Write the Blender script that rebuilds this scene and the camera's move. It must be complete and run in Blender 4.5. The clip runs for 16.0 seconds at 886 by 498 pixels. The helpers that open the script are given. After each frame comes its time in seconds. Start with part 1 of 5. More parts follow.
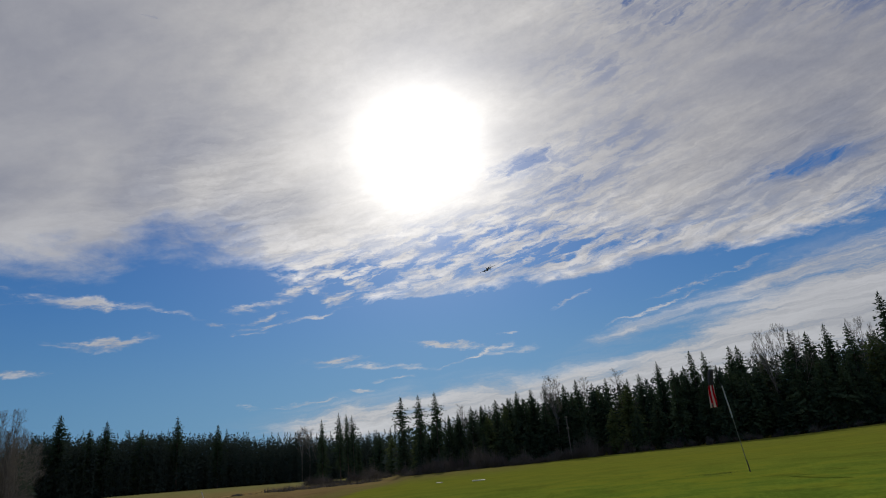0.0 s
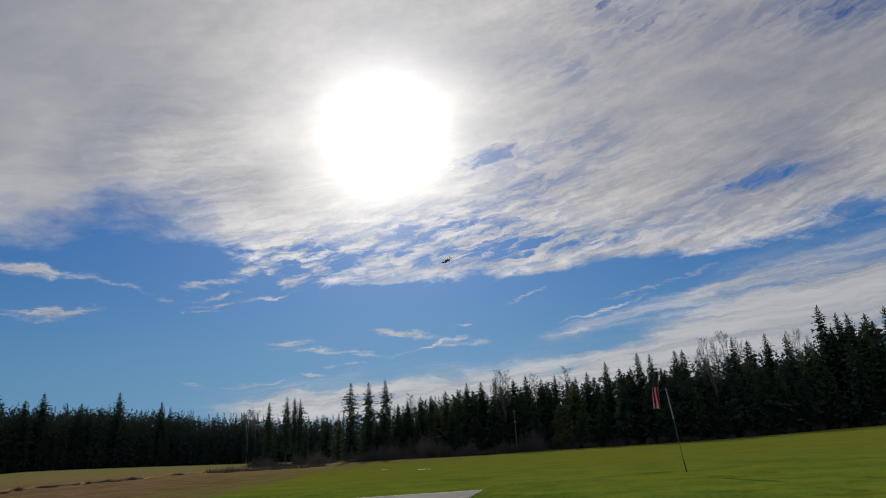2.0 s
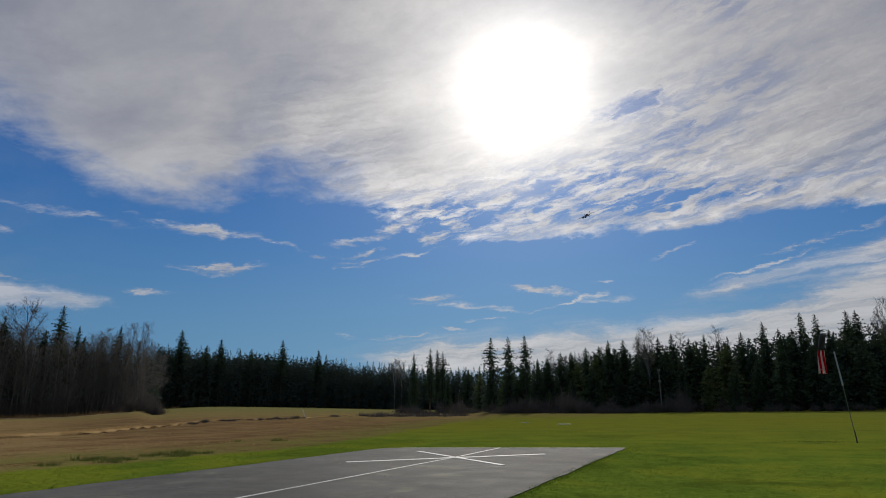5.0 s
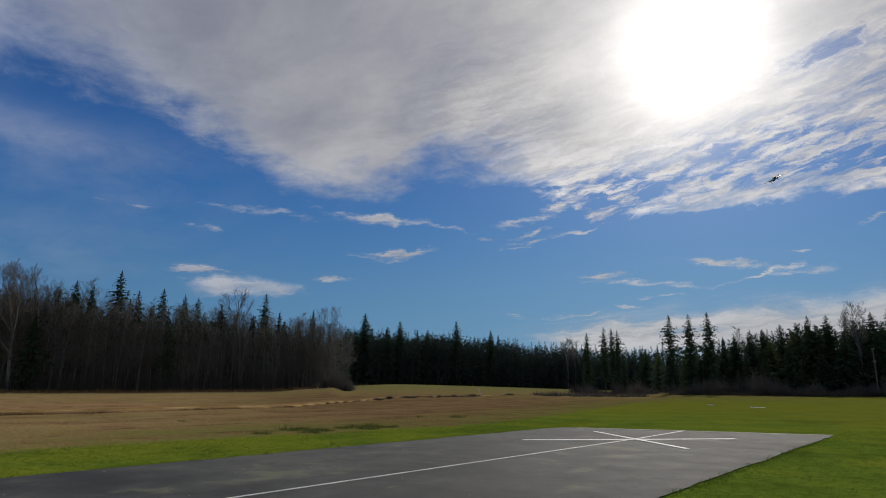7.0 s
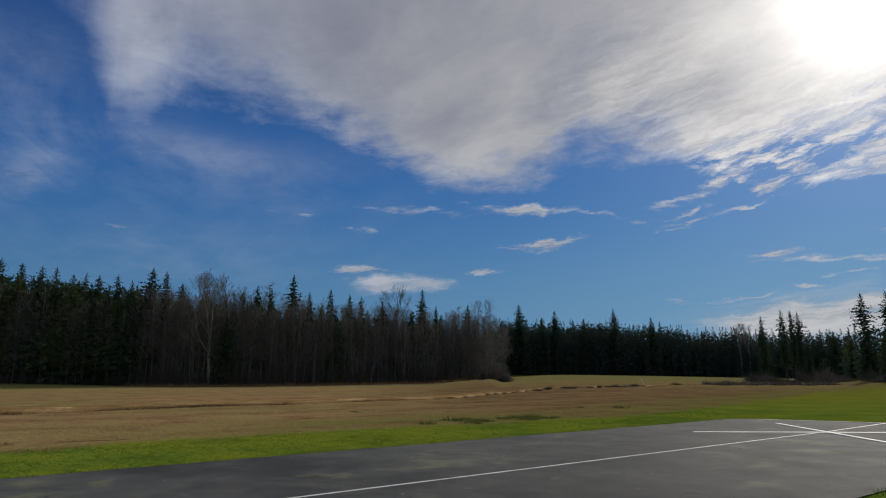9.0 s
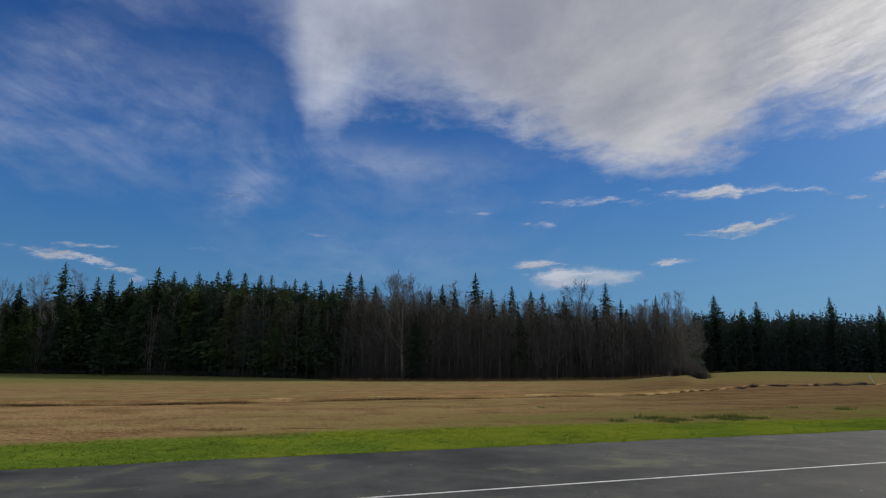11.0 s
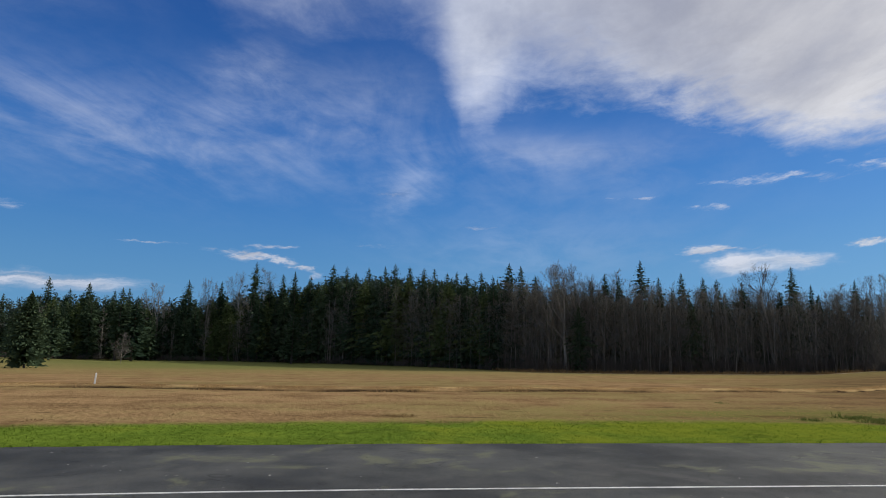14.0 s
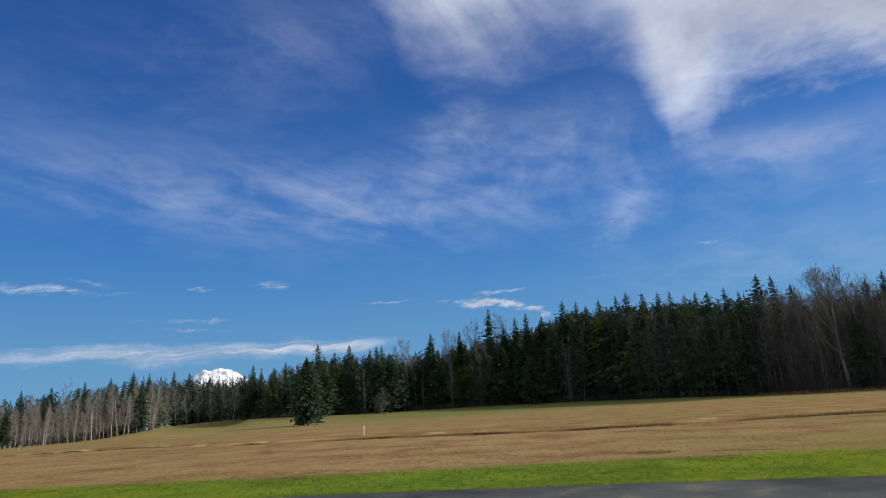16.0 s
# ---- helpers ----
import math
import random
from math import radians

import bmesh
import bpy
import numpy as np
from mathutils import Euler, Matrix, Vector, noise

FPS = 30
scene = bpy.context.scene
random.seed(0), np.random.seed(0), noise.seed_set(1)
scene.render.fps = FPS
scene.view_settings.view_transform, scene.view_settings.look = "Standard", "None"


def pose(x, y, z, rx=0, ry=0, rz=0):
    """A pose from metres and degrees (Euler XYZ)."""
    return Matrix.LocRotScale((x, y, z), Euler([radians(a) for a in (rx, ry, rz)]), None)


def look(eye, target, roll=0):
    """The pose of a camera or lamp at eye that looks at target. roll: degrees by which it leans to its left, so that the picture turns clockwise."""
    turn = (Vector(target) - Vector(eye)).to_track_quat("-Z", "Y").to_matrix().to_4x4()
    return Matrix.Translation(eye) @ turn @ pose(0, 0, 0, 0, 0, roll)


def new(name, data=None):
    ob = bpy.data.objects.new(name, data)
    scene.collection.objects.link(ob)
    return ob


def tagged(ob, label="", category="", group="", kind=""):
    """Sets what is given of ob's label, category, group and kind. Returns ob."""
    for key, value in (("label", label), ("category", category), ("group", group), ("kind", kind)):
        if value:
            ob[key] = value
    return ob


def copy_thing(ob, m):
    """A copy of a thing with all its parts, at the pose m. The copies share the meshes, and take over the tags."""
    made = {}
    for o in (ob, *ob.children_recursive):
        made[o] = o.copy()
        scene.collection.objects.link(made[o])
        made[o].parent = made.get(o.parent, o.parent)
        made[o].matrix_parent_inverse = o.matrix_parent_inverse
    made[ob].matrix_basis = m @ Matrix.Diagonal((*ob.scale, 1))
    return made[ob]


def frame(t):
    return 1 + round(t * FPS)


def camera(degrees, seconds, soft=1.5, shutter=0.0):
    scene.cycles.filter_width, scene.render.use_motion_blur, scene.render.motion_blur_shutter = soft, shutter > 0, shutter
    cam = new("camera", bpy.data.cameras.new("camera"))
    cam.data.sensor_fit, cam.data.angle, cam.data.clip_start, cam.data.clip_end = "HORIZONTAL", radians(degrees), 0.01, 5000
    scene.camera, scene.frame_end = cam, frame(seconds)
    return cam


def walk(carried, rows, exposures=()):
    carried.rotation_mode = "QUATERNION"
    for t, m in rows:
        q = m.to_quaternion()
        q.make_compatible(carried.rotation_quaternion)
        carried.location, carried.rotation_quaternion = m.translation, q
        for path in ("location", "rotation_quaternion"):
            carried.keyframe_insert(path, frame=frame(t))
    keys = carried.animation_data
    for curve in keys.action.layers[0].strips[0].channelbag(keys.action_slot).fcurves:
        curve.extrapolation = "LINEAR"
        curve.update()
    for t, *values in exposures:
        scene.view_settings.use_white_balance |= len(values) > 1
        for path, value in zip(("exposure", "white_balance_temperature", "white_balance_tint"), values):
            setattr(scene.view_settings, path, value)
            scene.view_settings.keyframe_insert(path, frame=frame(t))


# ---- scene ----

# ============ camera ============
EYE = (0.0, 0.0, 1.57)
cam = camera(70.96, 16.0, soft=1.0)
walk(cam, [
    (0, pose(*EYE, 109.26, 5.40, 15.97)),
    (0.5, pose(*EYE, 108.97, 4.33, 12.34)),
    (1, pose(*EYE, 108.89, 3.74, 11.94)),
    (1.5, pose(*EYE, 108.54, 3.50, 11.58)),
    (2, pose(*EYE, 108.00, 3.06, 11.29)),
    (2.5, pose(*EYE, 107.58, 2.89, 11.23)),
    (3, pose(*EYE, 106.89, 2.39, 11.54)),
    (3.5, pose(*EYE, 106.19, 1.91, 13.79)),
    (4, pose(*EYE, 105.53, 1.14, 17.12)),
    (6.3, pose(*EYE, 102.87, -0.03, 33.33)),
    (6.5, pose(*EYE, 102.90, -0.19, 35.14)),
    (7, pose(*EYE, 102.48, -0.47, 39.14)),
    (7.5, pose(*EYE, 102.07, -0.69, 42.77)),
    (8, pose(*EYE, 101.82, -0.42, 46.06)),
    (8.5, pose(*EYE, 101.59, 0.43, 48.94)),
    (9, pose(*EYE, 101.66, 0.25, 53.29)),
    (9.5, pose(*EYE, 101.63, -0.07, 58.41)),
    (10, pose(*EYE, 101.58, -0.11, 63.04)),
    (10.2, pose(*EYE, 101.54, -0.16, 64.65)),
    (12.5, pose(*EYE, 100.80, 0.08, 76.57)),
    (13, pose(*EYE, 100.65, -0.27, 78.53)),
    (13.5, pose(*EYE, 100.52, -0.24, 81.01)),
    (14, pose(*EYE, 100.41, -0.62, 84.58)),
    (14.5, pose(*EYE, 100.08, -0.78, 87.85)),
    (15, pose(*EYE, 99.92, -0.58, 91.60)),
    (15.5, pose(*EYE, 100.25, 0.77, 96.52)),
    (16, pose(*EYE, 104.37, 3.59, 106.21)),
], exposures=[(0, -0.75), (4, -0.75), (7, -0.82), (8.5, -0.82), (9.5, -0.78), (10.2, -0.68), (12.5, -0.32), (13.5, -0.24), (14.5, -0.07), (15.5, -0.06), (16, -0.06)])

# ============ sky, sun ============
SUN_AZ, SUN_EL = 15.4, 29.0      # degrees left of the runway's line (+Y), degrees up


def toward(az, el=0.0, d=1.0):
    """The place at d metres from the origin, az degrees left of +Y, el degrees up."""
    a, e = radians(az), radians(el)
    return Vector((-math.sin(a) * math.cos(e), math.cos(a) * math.cos(e), math.sin(e))) * d


world = bpy.data.worlds.new("world")
scene.world = world
world.use_nodes = True
wt = world.node_tree
wt.nodes.clear()


class Net:
    """Short calls for a shader's nodes."""

    def __init__(self, tree):
        self.tree = tree

    def put(self, socket, v):
        if isinstance(v, bpy.types.NodeSocket):
            self.tree.links.new(v, socket)
        elif v is not None:
            socket.default_value = v

    def m(self, op, a, b=None, c=None, clamp=False):
        n = self.tree.nodes.new("ShaderNodeMath")
        n.operation, n.use_clamp = op, clamp
        for i, v in enumerate((a, b, c)):
            self.put(n.inputs[i], v)
        return n.outputs[0]

    def vm(self, op, a, b=None, out=0):
        n = self.tree.nodes.new("ShaderNodeVectorMath")
        n.operation = op
        self.put(n.inputs[0], a)
        if b is not None:
            self.put(n.inputs[1], b)
        return n.outputs[out]

    def scaled(self, v, k):
        n = self.tree.nodes.new("ShaderNodeVectorMath")
        n.operation = "SCALE"
        self.put(n.inputs[0], v)
        self.put(n.inputs["Scale"], k)
        return n.outputs[0]

    def xyz(self, x, y, z=0.0):
        n = self.tree.nodes.new("ShaderNodeCombineXYZ")
        for i, v in enumerate((x, y, z)):
            self.put(n.inputs[i], v)
        return n.outputs[0]

    def sep(self, v):
        n = self.tree.nodes.new("ShaderNodeSeparateXYZ")
        self.put(n.inputs[0], v)
        return n.outputs

    def noise(self, vec, scale, detail=4.0, rough=0.55, distortion=0.0):
        n = self.tree.nodes.new("ShaderNodeTexNoise")
        self.put(n.inputs["Vector"], vec)
        self.put(n.inputs["Scale"], scale)
        self.put(n.inputs["Detail"], detail)
        self.put(n.inputs["Roughness"], rough)
        self.put(n.inputs["Distortion"], distortion)
        return n.outputs[0]

    def step(self, v, lo, hi, a=0.0, b=1.0):
        """A smooth step from a to b while v goes from lo to hi."""
        n = self.tree.nodes.new("ShaderNodeMapRange")
        n.interpolation_type = "SMOOTHSTEP"
        for i, q in enumerate((v, lo, hi, a, b)):
            self.put(n.inputs[i], q)
        return n.outputs[0]

    def mix(self, f, a, b):
        n = self.tree.nodes.new("ShaderNodeMix")
        n.data_type = "RGBA"
        self.put(n.inputs[0], f)
        self.put(n.inputs[6], (*a, 1.0) if isinstance(a, tuple) and len(a) == 3 else a)
        self.put(n.inputs[7], (*b, 1.0) if isinstance(b, tuple) and len(b) == 3 else b)
        return n.outputs[2]

    def curve(self, v, lo, hi, top, points):
        """A smooth curve through (v, value) points; values go from 0 to top."""
        n = self.tree.nodes.new("ShaderNodeFloatCurve")
        c = n.mapping.curves[0]
        pts = [((p - lo) / (hi - lo), q / top) for p, q in points]
        while len(c.points) < len(pts):
            c.points.new(0.5, 0.5)
        for i, (p, q) in enumerate(pts):
            c.points[i].location = (p, q)
            c.points[i].handle_type = "AUTO_CLAMPED"
        n.mapping.use_clip = False
        n.mapping.update()
        r = self.m("DIVIDE", self.m("SUBTRACT", v, lo), hi - lo, clamp=True)
        self.put(n.inputs["Value"], r)
        return self.m("MULTIPLY", n.outputs[0], top)


W = Net(wt)
way = wt.nodes.new("ShaderNodeTexCoord").outputs["Generated"]
wx, wy, wz = W.sep(way)
AZ = W.m("MULTIPLY", W.m("ARCTAN2", W.m("MULTIPLY", wx, -1.0), wy), 57.2958)
EL = W.m("MULTIPLY", W.m("ARCSINE", wz), 57.2958)
sun_way = toward(SUN_AZ, SUN_EL)
theta = W.m("MULTIPLY", W.m("ARCCOSINE", W.m("MINIMUM", W.vm("DOT_PRODUCT", way, tuple(sun_way), out=1), 0.99999)), 57.2958)

sky = wt.nodes.new("ShaderNodeTexSky")
sky.sky_type, sky.sun_disc = "NISHITA", False
sky.sun_elevation, sky.sun_rotation = radians(SUN_EL), radians(-SUN_AZ)
sky.air_density, sky.dust_density, sky.ozone_density = 1.0, 0.1, 4.0

# the cloud layer as a plane overhead; its streaks run towards STREAK
STREAK = 73.0
up = W.m("ADD", W.m("MAXIMUM", wz, 0.0), 0.06)
px, py = W.m("DIVIDE", wx, up), W.m("DIVIDE", wy, up)
sa, ca = -math.sin(radians(STREAK)), math.cos(radians(STREAK))
pu = W.m("ADD", W.m("MULTIPLY", px, sa), W.m("MULTIPLY", py, ca))
pv = W.m("SUBTRACT", W.m("MULTIPLY", px, ca), W.m("MULTIPLY", py, sa))
plane = W.xyz(W.m("MULTIPLY", pu, 0.85), W.m("MULTIPLY", pv, 1.5))
streaks = W.noise(plane, 1.7, 7.0, 0.54, 0.35)
billow = W.noise(W.xyz(W.m("MULTIPLY", pu, 1.0), W.m("MULTIPLY", pv, 1.35), 3.0), 1.1, 7.0, 0.56, 0.25)
warp = W.m("SUBTRACT", billow, 0.5)
fine = W.m("SUBTRACT", W.noise(W.xyz(AZ, W.m("MULTIPLY", EL, 2.2)), 0.22, 7.0, 0.64, 0.3), 0.5)
fine2 = W.m("SUBTRACT", W.noise(W.xyz(W.m("MULTIPLY", AZ, 0.8), W.m("MULTIPLY", EL, 1.9), 5.0), 0.33, 7.0, 0.66, 0.3), 0.5)
# broken flakes and ribs below the sun, a degree or two across, tilted along the wind
slant = W.m("ADD", EL, W.m("MULTIPLY", AZ, 0.2))
ribs = W.noise(W.xyz(W.m("ADD", W.m("MULTIPLY", AZ, 0.16), W.m("MULTIPLY", fine2, 1.2)), W.m("ADD", slant, W.m("MULTIPLY", fine, 2.0)), 2.0), 1.7, 5.0, 0.6, 0.2)
ripple = W.noise(W.xyz(W.m("ADD", W.m("MULTIPLY", AZ, 0.3), W.m("MULTIPLY", fine2, 1.6)), W.m("ADD", slant, W.m("MULTIPLY", fine, 1.4)), 7.0), 1.25, 6.0, 0.6, 0.2)
# ragged outlines for the single clouds
AZW = W.m("ADD", AZ, W.m("MULTIPLY", fine2, 7.0))
ELW = W.m("ADD", EL, W.m("MULTIPLY", fine, 2.2))

# lower edge of the great sheet, elevation by azimuth
# behind the eye, out of view, cloud is added low to brighten the woods
edge = W.curve(AZ, -180.0, 180.0, 60.0, [
    (-180, 14), (-120, 14), (-59.3, 15.25), (-26.3, 14.86), (-17.5, 14.91), (-5.8, 15.1), (4.7, 14.93), (17.2, 14.54), (24.9, 14.24), (28.8, 17.84),
    (35.5, 19.66), (40.3, 19.79), (44.1, 17.25), (50.9, 16.99), (57.6, 19.7), (64.3, 21.76), (72, 22.97), (77.7, 22.56), (82.3, 18.72), (84.9, 25.34),
    (92, 27.76), (98.7, 26.33), (105.3, 27.35), (111, 34.68), (124.3, 44.74), (144, 39.38), (160, 26), (180, 14)])
over = W.m("ADD", W.m("SUBTRACT", EL, edge), W.m("MULTIPLY", W.m("ADD", W.m("MULTIPLY", warp, 7.0), W.m("MULTIPLY", fine, 6.5)), W.step(AZ, 20.0, 32.0, 0.45, 1.0)))
# crisp along the runway's end of the sky, soft elsewhere
crisp = W.step(AZ, 24.0, 34.0)
sheet = W.step(over, W.m("MULTIPLY", crisp, -1.2), W.m("ADD", W.m("ADD", W.m("MULTIPLY", crisp, 2.6), 1.0), W.step(AZ, 62.0, 92.0, 0.0, 9.0)))


def spot(az, el, w, h, tilt=0.0):
    """A soft oval in the sky, 1 in its middle: half its width and height in degrees."""
    du, dv = W.m("SUBTRACT", AZW, az), W.m("SUBTRACT", ELW, el)
    c, s = math.cos(radians(tilt)), math.sin(radians(tilt))
    a = W.m("ADD", W.m("MULTIPLY", du, c / w), W.m("MULTIPLY", dv, s / w))
    b = W.m("SUBTRACT", W.m("MULTIPLY", dv, c / h), W.m("MULTIPLY", du, s / h))
    q = W.m("ADD", W.m("MULTIPLY", a, a), W.m("MULTIPLY", b, b))
    return W.m("EXPONENT", W.m("MULTIPLY", q, -1.0))


def wisp(az, el, w, h, tilt=0.0):
    """A small flat cloud."""
    return spot(az, el, w * 1.15, h * 0.64, tilt)


def gather(spots):
    total = None
    for k, s in spots:
        v = W.m("MULTIPLY", s, k)
        total = v if total is None else W.m("ADD", total, v)
    return total


# gaps of blue in the sheet
gaps = gather([(0.85, spot(5.3, 25.84, 3.0, 0.9, -10)), (0.6, spot(-18.8, 20.16, 5.0, 0.9)), (0.8, spot(-24.3, 16.19, 5.5, 1.0)),
               (0.35, spot(-9.2, 36.07, 8, 3, 14)), (0.5, spot(-27.9, 31.23, 7, 2.5, 10)), (0.35, spot(-2.6, 32.53, 5, 1.6, 12)),
               (0.8, spot(24, 16.2, 7, 2.2)), (0.5, spot(23, 18.11, 6, 1.6, 8)), (0.55, spot(-2, 17.3, 14, 1.1, 0)), (0.72, spot(8, 18.0, 13, 2.3)), (0.55, spot(11, 20.4, 8, 1.6, 0)), (0.5, spot(0, 24.0, 8, 3.4, -20))])
holes = gather([(1.0, spot(4.9, 26.0, 3.2, 1.0, -12)), (0.75, spot(-19.2, 20.0, 5.5, 0.9)), (0.9, spot(-25, 16.2, 6.0, 1.0)), (0.6, spot(2.5, 23.0, 5.0, 0.8, -14)),
                (0.5, spot(-10.5, 36.5, 8, 2.6, 14)), (0.6, spot(-29, 31, 7, 2.0, 10))])
holes = W.step(W.m("ADD", holes, W.m("MULTIPLY", W.m("SUBTRACT", ripple, 0.5), 1.8)), 0.3, 0.95, 0.0, 0.85)
broken = W.m("MAXIMUM", holes, W.m("MULTIPLY", gaps, W.step(W.m("ADD", W.m("MULTIPLY", ripple, 0.6), W.m("MULTIPLY", ribs, 0.4)), 0.39, 0.59, 1.1, 0.0)))
thick = W.step(W.m("ADD", W.m("MULTIPLY", streaks, 0.6), W.m("MULTIPLY", billow, 0.6)), 0.38, 0.74, W.step(AZ, 60.0, 90.0, 0.78, 0.6), 1.0)
# left of the runway's side the sheet thins out into combed streaks
comb = W.noise(W.xyz(W.m("MULTIPLY", pu, 0.5), W.m("MULTIPLY", pv, 2.4), 11.0), 1.3, 8.0, 0.6, 0.6)
cirrus = W.noise(W.xyz(W.m("MULTIPLY", pu, 0.8), W.m("MULTIPLY", pv, 1.7), 17.0), 1.5, 9.0, 0.62, 0.9)
fray = W.step(AZ, 78.0, 98.0)
strands = W.step(W.m("ADD", comb, W.m("MULTIPLY", over, 0.006)), 0.34, 0.74, 0.25, 1.0)
thin_out = W.m("ADD", W.m("SUBTRACT", 1.0, fray), W.m("MULTIPLY", fray, strands))
sheet = W.m("MULTIPLY", W.m("SUBTRACT", W.m("MULTIPLY", sheet, thick), broken, clamp=True), thin_out)

# thin veils and single clouds below the sheet
veils = gather([(0.36, spot(99.7, 19.61, 17, 4.5, -6)), (0.34, spot(116.9, 20.25, 22, 4, 0)), (0.55, spot(88.7, 15.74, 3.5, 2.2, -30)),
                (0.6, spot(103, 25.4, 4, 2.2, -30)), (0.28, spot(72, 16.25, 14, 3, 4)), (0.22, spot(80.6, 10.48, 9, 3)),
                (0.35, spot(124.5, 31.04, 18, 5, -14)), (0.25, spot(67.2, 19.15, 10, 2)), (0.34, spot(95.0, 24.2, 9, 3.2, -8)), (0.5, spot(77, 19.3, 9, 1.4, 6)), (0.45, spot(124, 19.0, 20, 3.0, 4)), (0.2, spot(70, 10.5, 12, 2.5))])
veils = W.m("MULTIPLY", W.m("MULTIPLY", veils, 0.44), W.step(W.m("ADD", W.m("ADD", W.m("MULTIPLY", cirrus, 0.55), W.m("MULTIPLY", streaks, 0.3)), W.m("MULTIPLY", fine, 0.35)), 0.26, 0.6, 0.08, 1.0))
low = gather([(2.0, spot(8.5, 4.4, 16, 2.1, 0)), (1.5, spot(-14.5, 7.6, 15, 2.6, -7)), (1.1, spot(-26, 10.2, 12, 4)), (0.6, spot(24.8, 4.45, 5, 1.3)),
              (0.75, spot(-15.6, 12.18, 6, 0.8, -8)), (0.7, spot(-2.1, 9.66, 5, 0.8, -12)), (0.9, spot(130.7, 5.71, 15, 0.8)), (0.7, spot(117.1, 6.19, 6, 0.5)),
              (0.8, spot(59.2, 8.7, 2.4, 0.9)), (0.35, spot(58.5, 8.0, 4.2, 0.7)), (0.7, spot(54.6, 8.43, 2.6, 0.7))])
puffs = gather([(1.0, wisp(44.9, 15.13, 3.0, 0.65)), (0.9, wisp(43.1, 12.09, 2.4, 0.35, -4)), (0.5, wisp(44.8, 11.4, 1.4, 0.3)), (0.75, wisp(49.4, 9.53, 1.5, 0.4)),
                (0.6, wisp(60.7, 13.25, 1.6, 0.5)), (0.55, wisp(66.7, 14.64, 2.8, 0.45)), (0.9, wisp(60.4, 9.71, 2.5, 0.5)), (0.45, wisp(56.1, 15.21, 6, 0.6, 4)),
                (0.9, wisp(28.2, 16.4, 2.0, 0.6, -14)), (0.8, wisp(31.6, 15.0, 2.2, 0.5, -8)), (0.75, wisp(31.2, 14.0, 1.9, 0.35, -10)), (0.7, wisp(31.4, 13.2, 1.5, 0.35, -10)), (0.6, wisp(32.6, 12.51, 1.2, 0.3)), (0.7, wisp(26.6, 13.9, 2.2, 0.35, -12)),
                (0.6, wisp(35.1, 13.34, 1.2, 0.3)), (0.7, wisp(24.4, 9.84, 2.6, 0.4)), (0.9, wisp(14.3, 10.47, 3.0, 0.45, 8)), (0.5, wisp(9, 9.3, 3, 0.4)),
                (0.6, wisp(19.8, 7.89, 1.3, 0.3)), (0.5, wisp(28.6, 6.23, 2.0, 0.35)), (0.45, wisp(32.7, 6.28, 1.0, 0.2)), (0.6, wisp(21, 9.02, 5, 0.35, 4)),
                (0.8, wisp(11.5, 9.4, 2.2, 0.3, -16)), (0.6, wisp(9, 10.9, 1.0, 0.25)), (0.6, wisp(2.6, 13.2, 1.6, 0.35, -20)), (0.7, wisp(-4.5, 11.3, 4.5, 0.3, -12)),
                (0.7, wisp(-9.5, 13.1, 5.0, 0.3, -10)), (0.7, wisp(22.5, 7.0, 1.2, 0.3)), (0.7, wisp(26, 6.4, 1.6, 0.25)), (0.6, wisp(39, 14.3, 2.4, 0.4, 10)), (0.3, wisp(50.5, 15.6, 3.2, 0.5, 8))])
puffs2 = gather([(1.0, wisp(101.9, 9.08, 3.0, 0.5, 6)), (0.9, wisp(98.8, 8.48, 2.2, 0.4, 18)), (0.8, wisp(100.2, 9.93, 1.6, 0.35)), (0.5, wisp(120.9, 11.63, 1.8, 0.7)),
                 (0.5, wisp(110.6, 9.81, 2.4, 0.2)), (0.55, wisp(127.9, 8.5, 3.0, 0.3)), (0.5, wisp(128, 7.83, 2.5, 0.25)), (0.45, wisp(127.3, 11.21, 0.7, 0.4)),
                 (0.5, wisp(138.6, 10.76, 5, 0.6)), (0.3, wisp(134.6, 11.59, 3, 0.4)), (0.35, wisp(89.2, 15.45, 2, 0.8, -25)), (0.3, wisp(91.1, 10.47, 3, 0.2)),
                 (0.4, wisp(81.5, 12.39, 4, 0.4)), (0.6, wisp(45, 11.78, 2.6, 0.3))])
small = W.m("ADD", puffs, puffs2)
# fibres: drawn out along the wind, finer than the clouds themselves
fibre = W.noise(W.xyz(W.m("ADD", W.m("MULTIPLY", AZ, 0.5), W.m("MULTIPLY", EL, -0.25)), W.m("ADD", W.m("MULTIPLY", EL, 2.4), W.m("MULTIPLY", AZ, 0.2))), 1.15, 7.0, 0.68, 0.9)
small = W.step(W.m("MULTIPLY", small, W.m("ADD", W.m("ADD", W.m("MULTIPLY", fibre, 2.4), W.m("MULTIPLY", ribs, 2.4)), -1.5)), 0.12, 1.0)
lowfib = W.noise(W.xyz(W.m("ADD", W.m("MULTIPLY", AZ, 0.1), W.m("MULTIPLY", fine2, 0.9)), W.m("ADD", W.m("ADD", W.m("MULTIPLY", EL, 1.2), W.m("MULTIPLY", AZ, 0.07)), W.m("MULTIPLY", fine, 2.0))), 0.55, 8.0, 0.68, 0.5)
low = W.step(W.m("MULTIPLY", low, W.m("ADD", W.m("MULTIPLY", lowfib, 3.8), -0.9)), 0.1, 1.35)

cover = W.m("MAXIMUM", sheet, W.m("MAXIMUM", W.m("MULTIPLY", small, 0.85), W.m("MAXIMUM", W.m("MULTIPLY", low, 0.85), veils)))
cover = W.m("MULTIPLY", cover, W.step(EL, -1.0, 2.0), clamp=True)

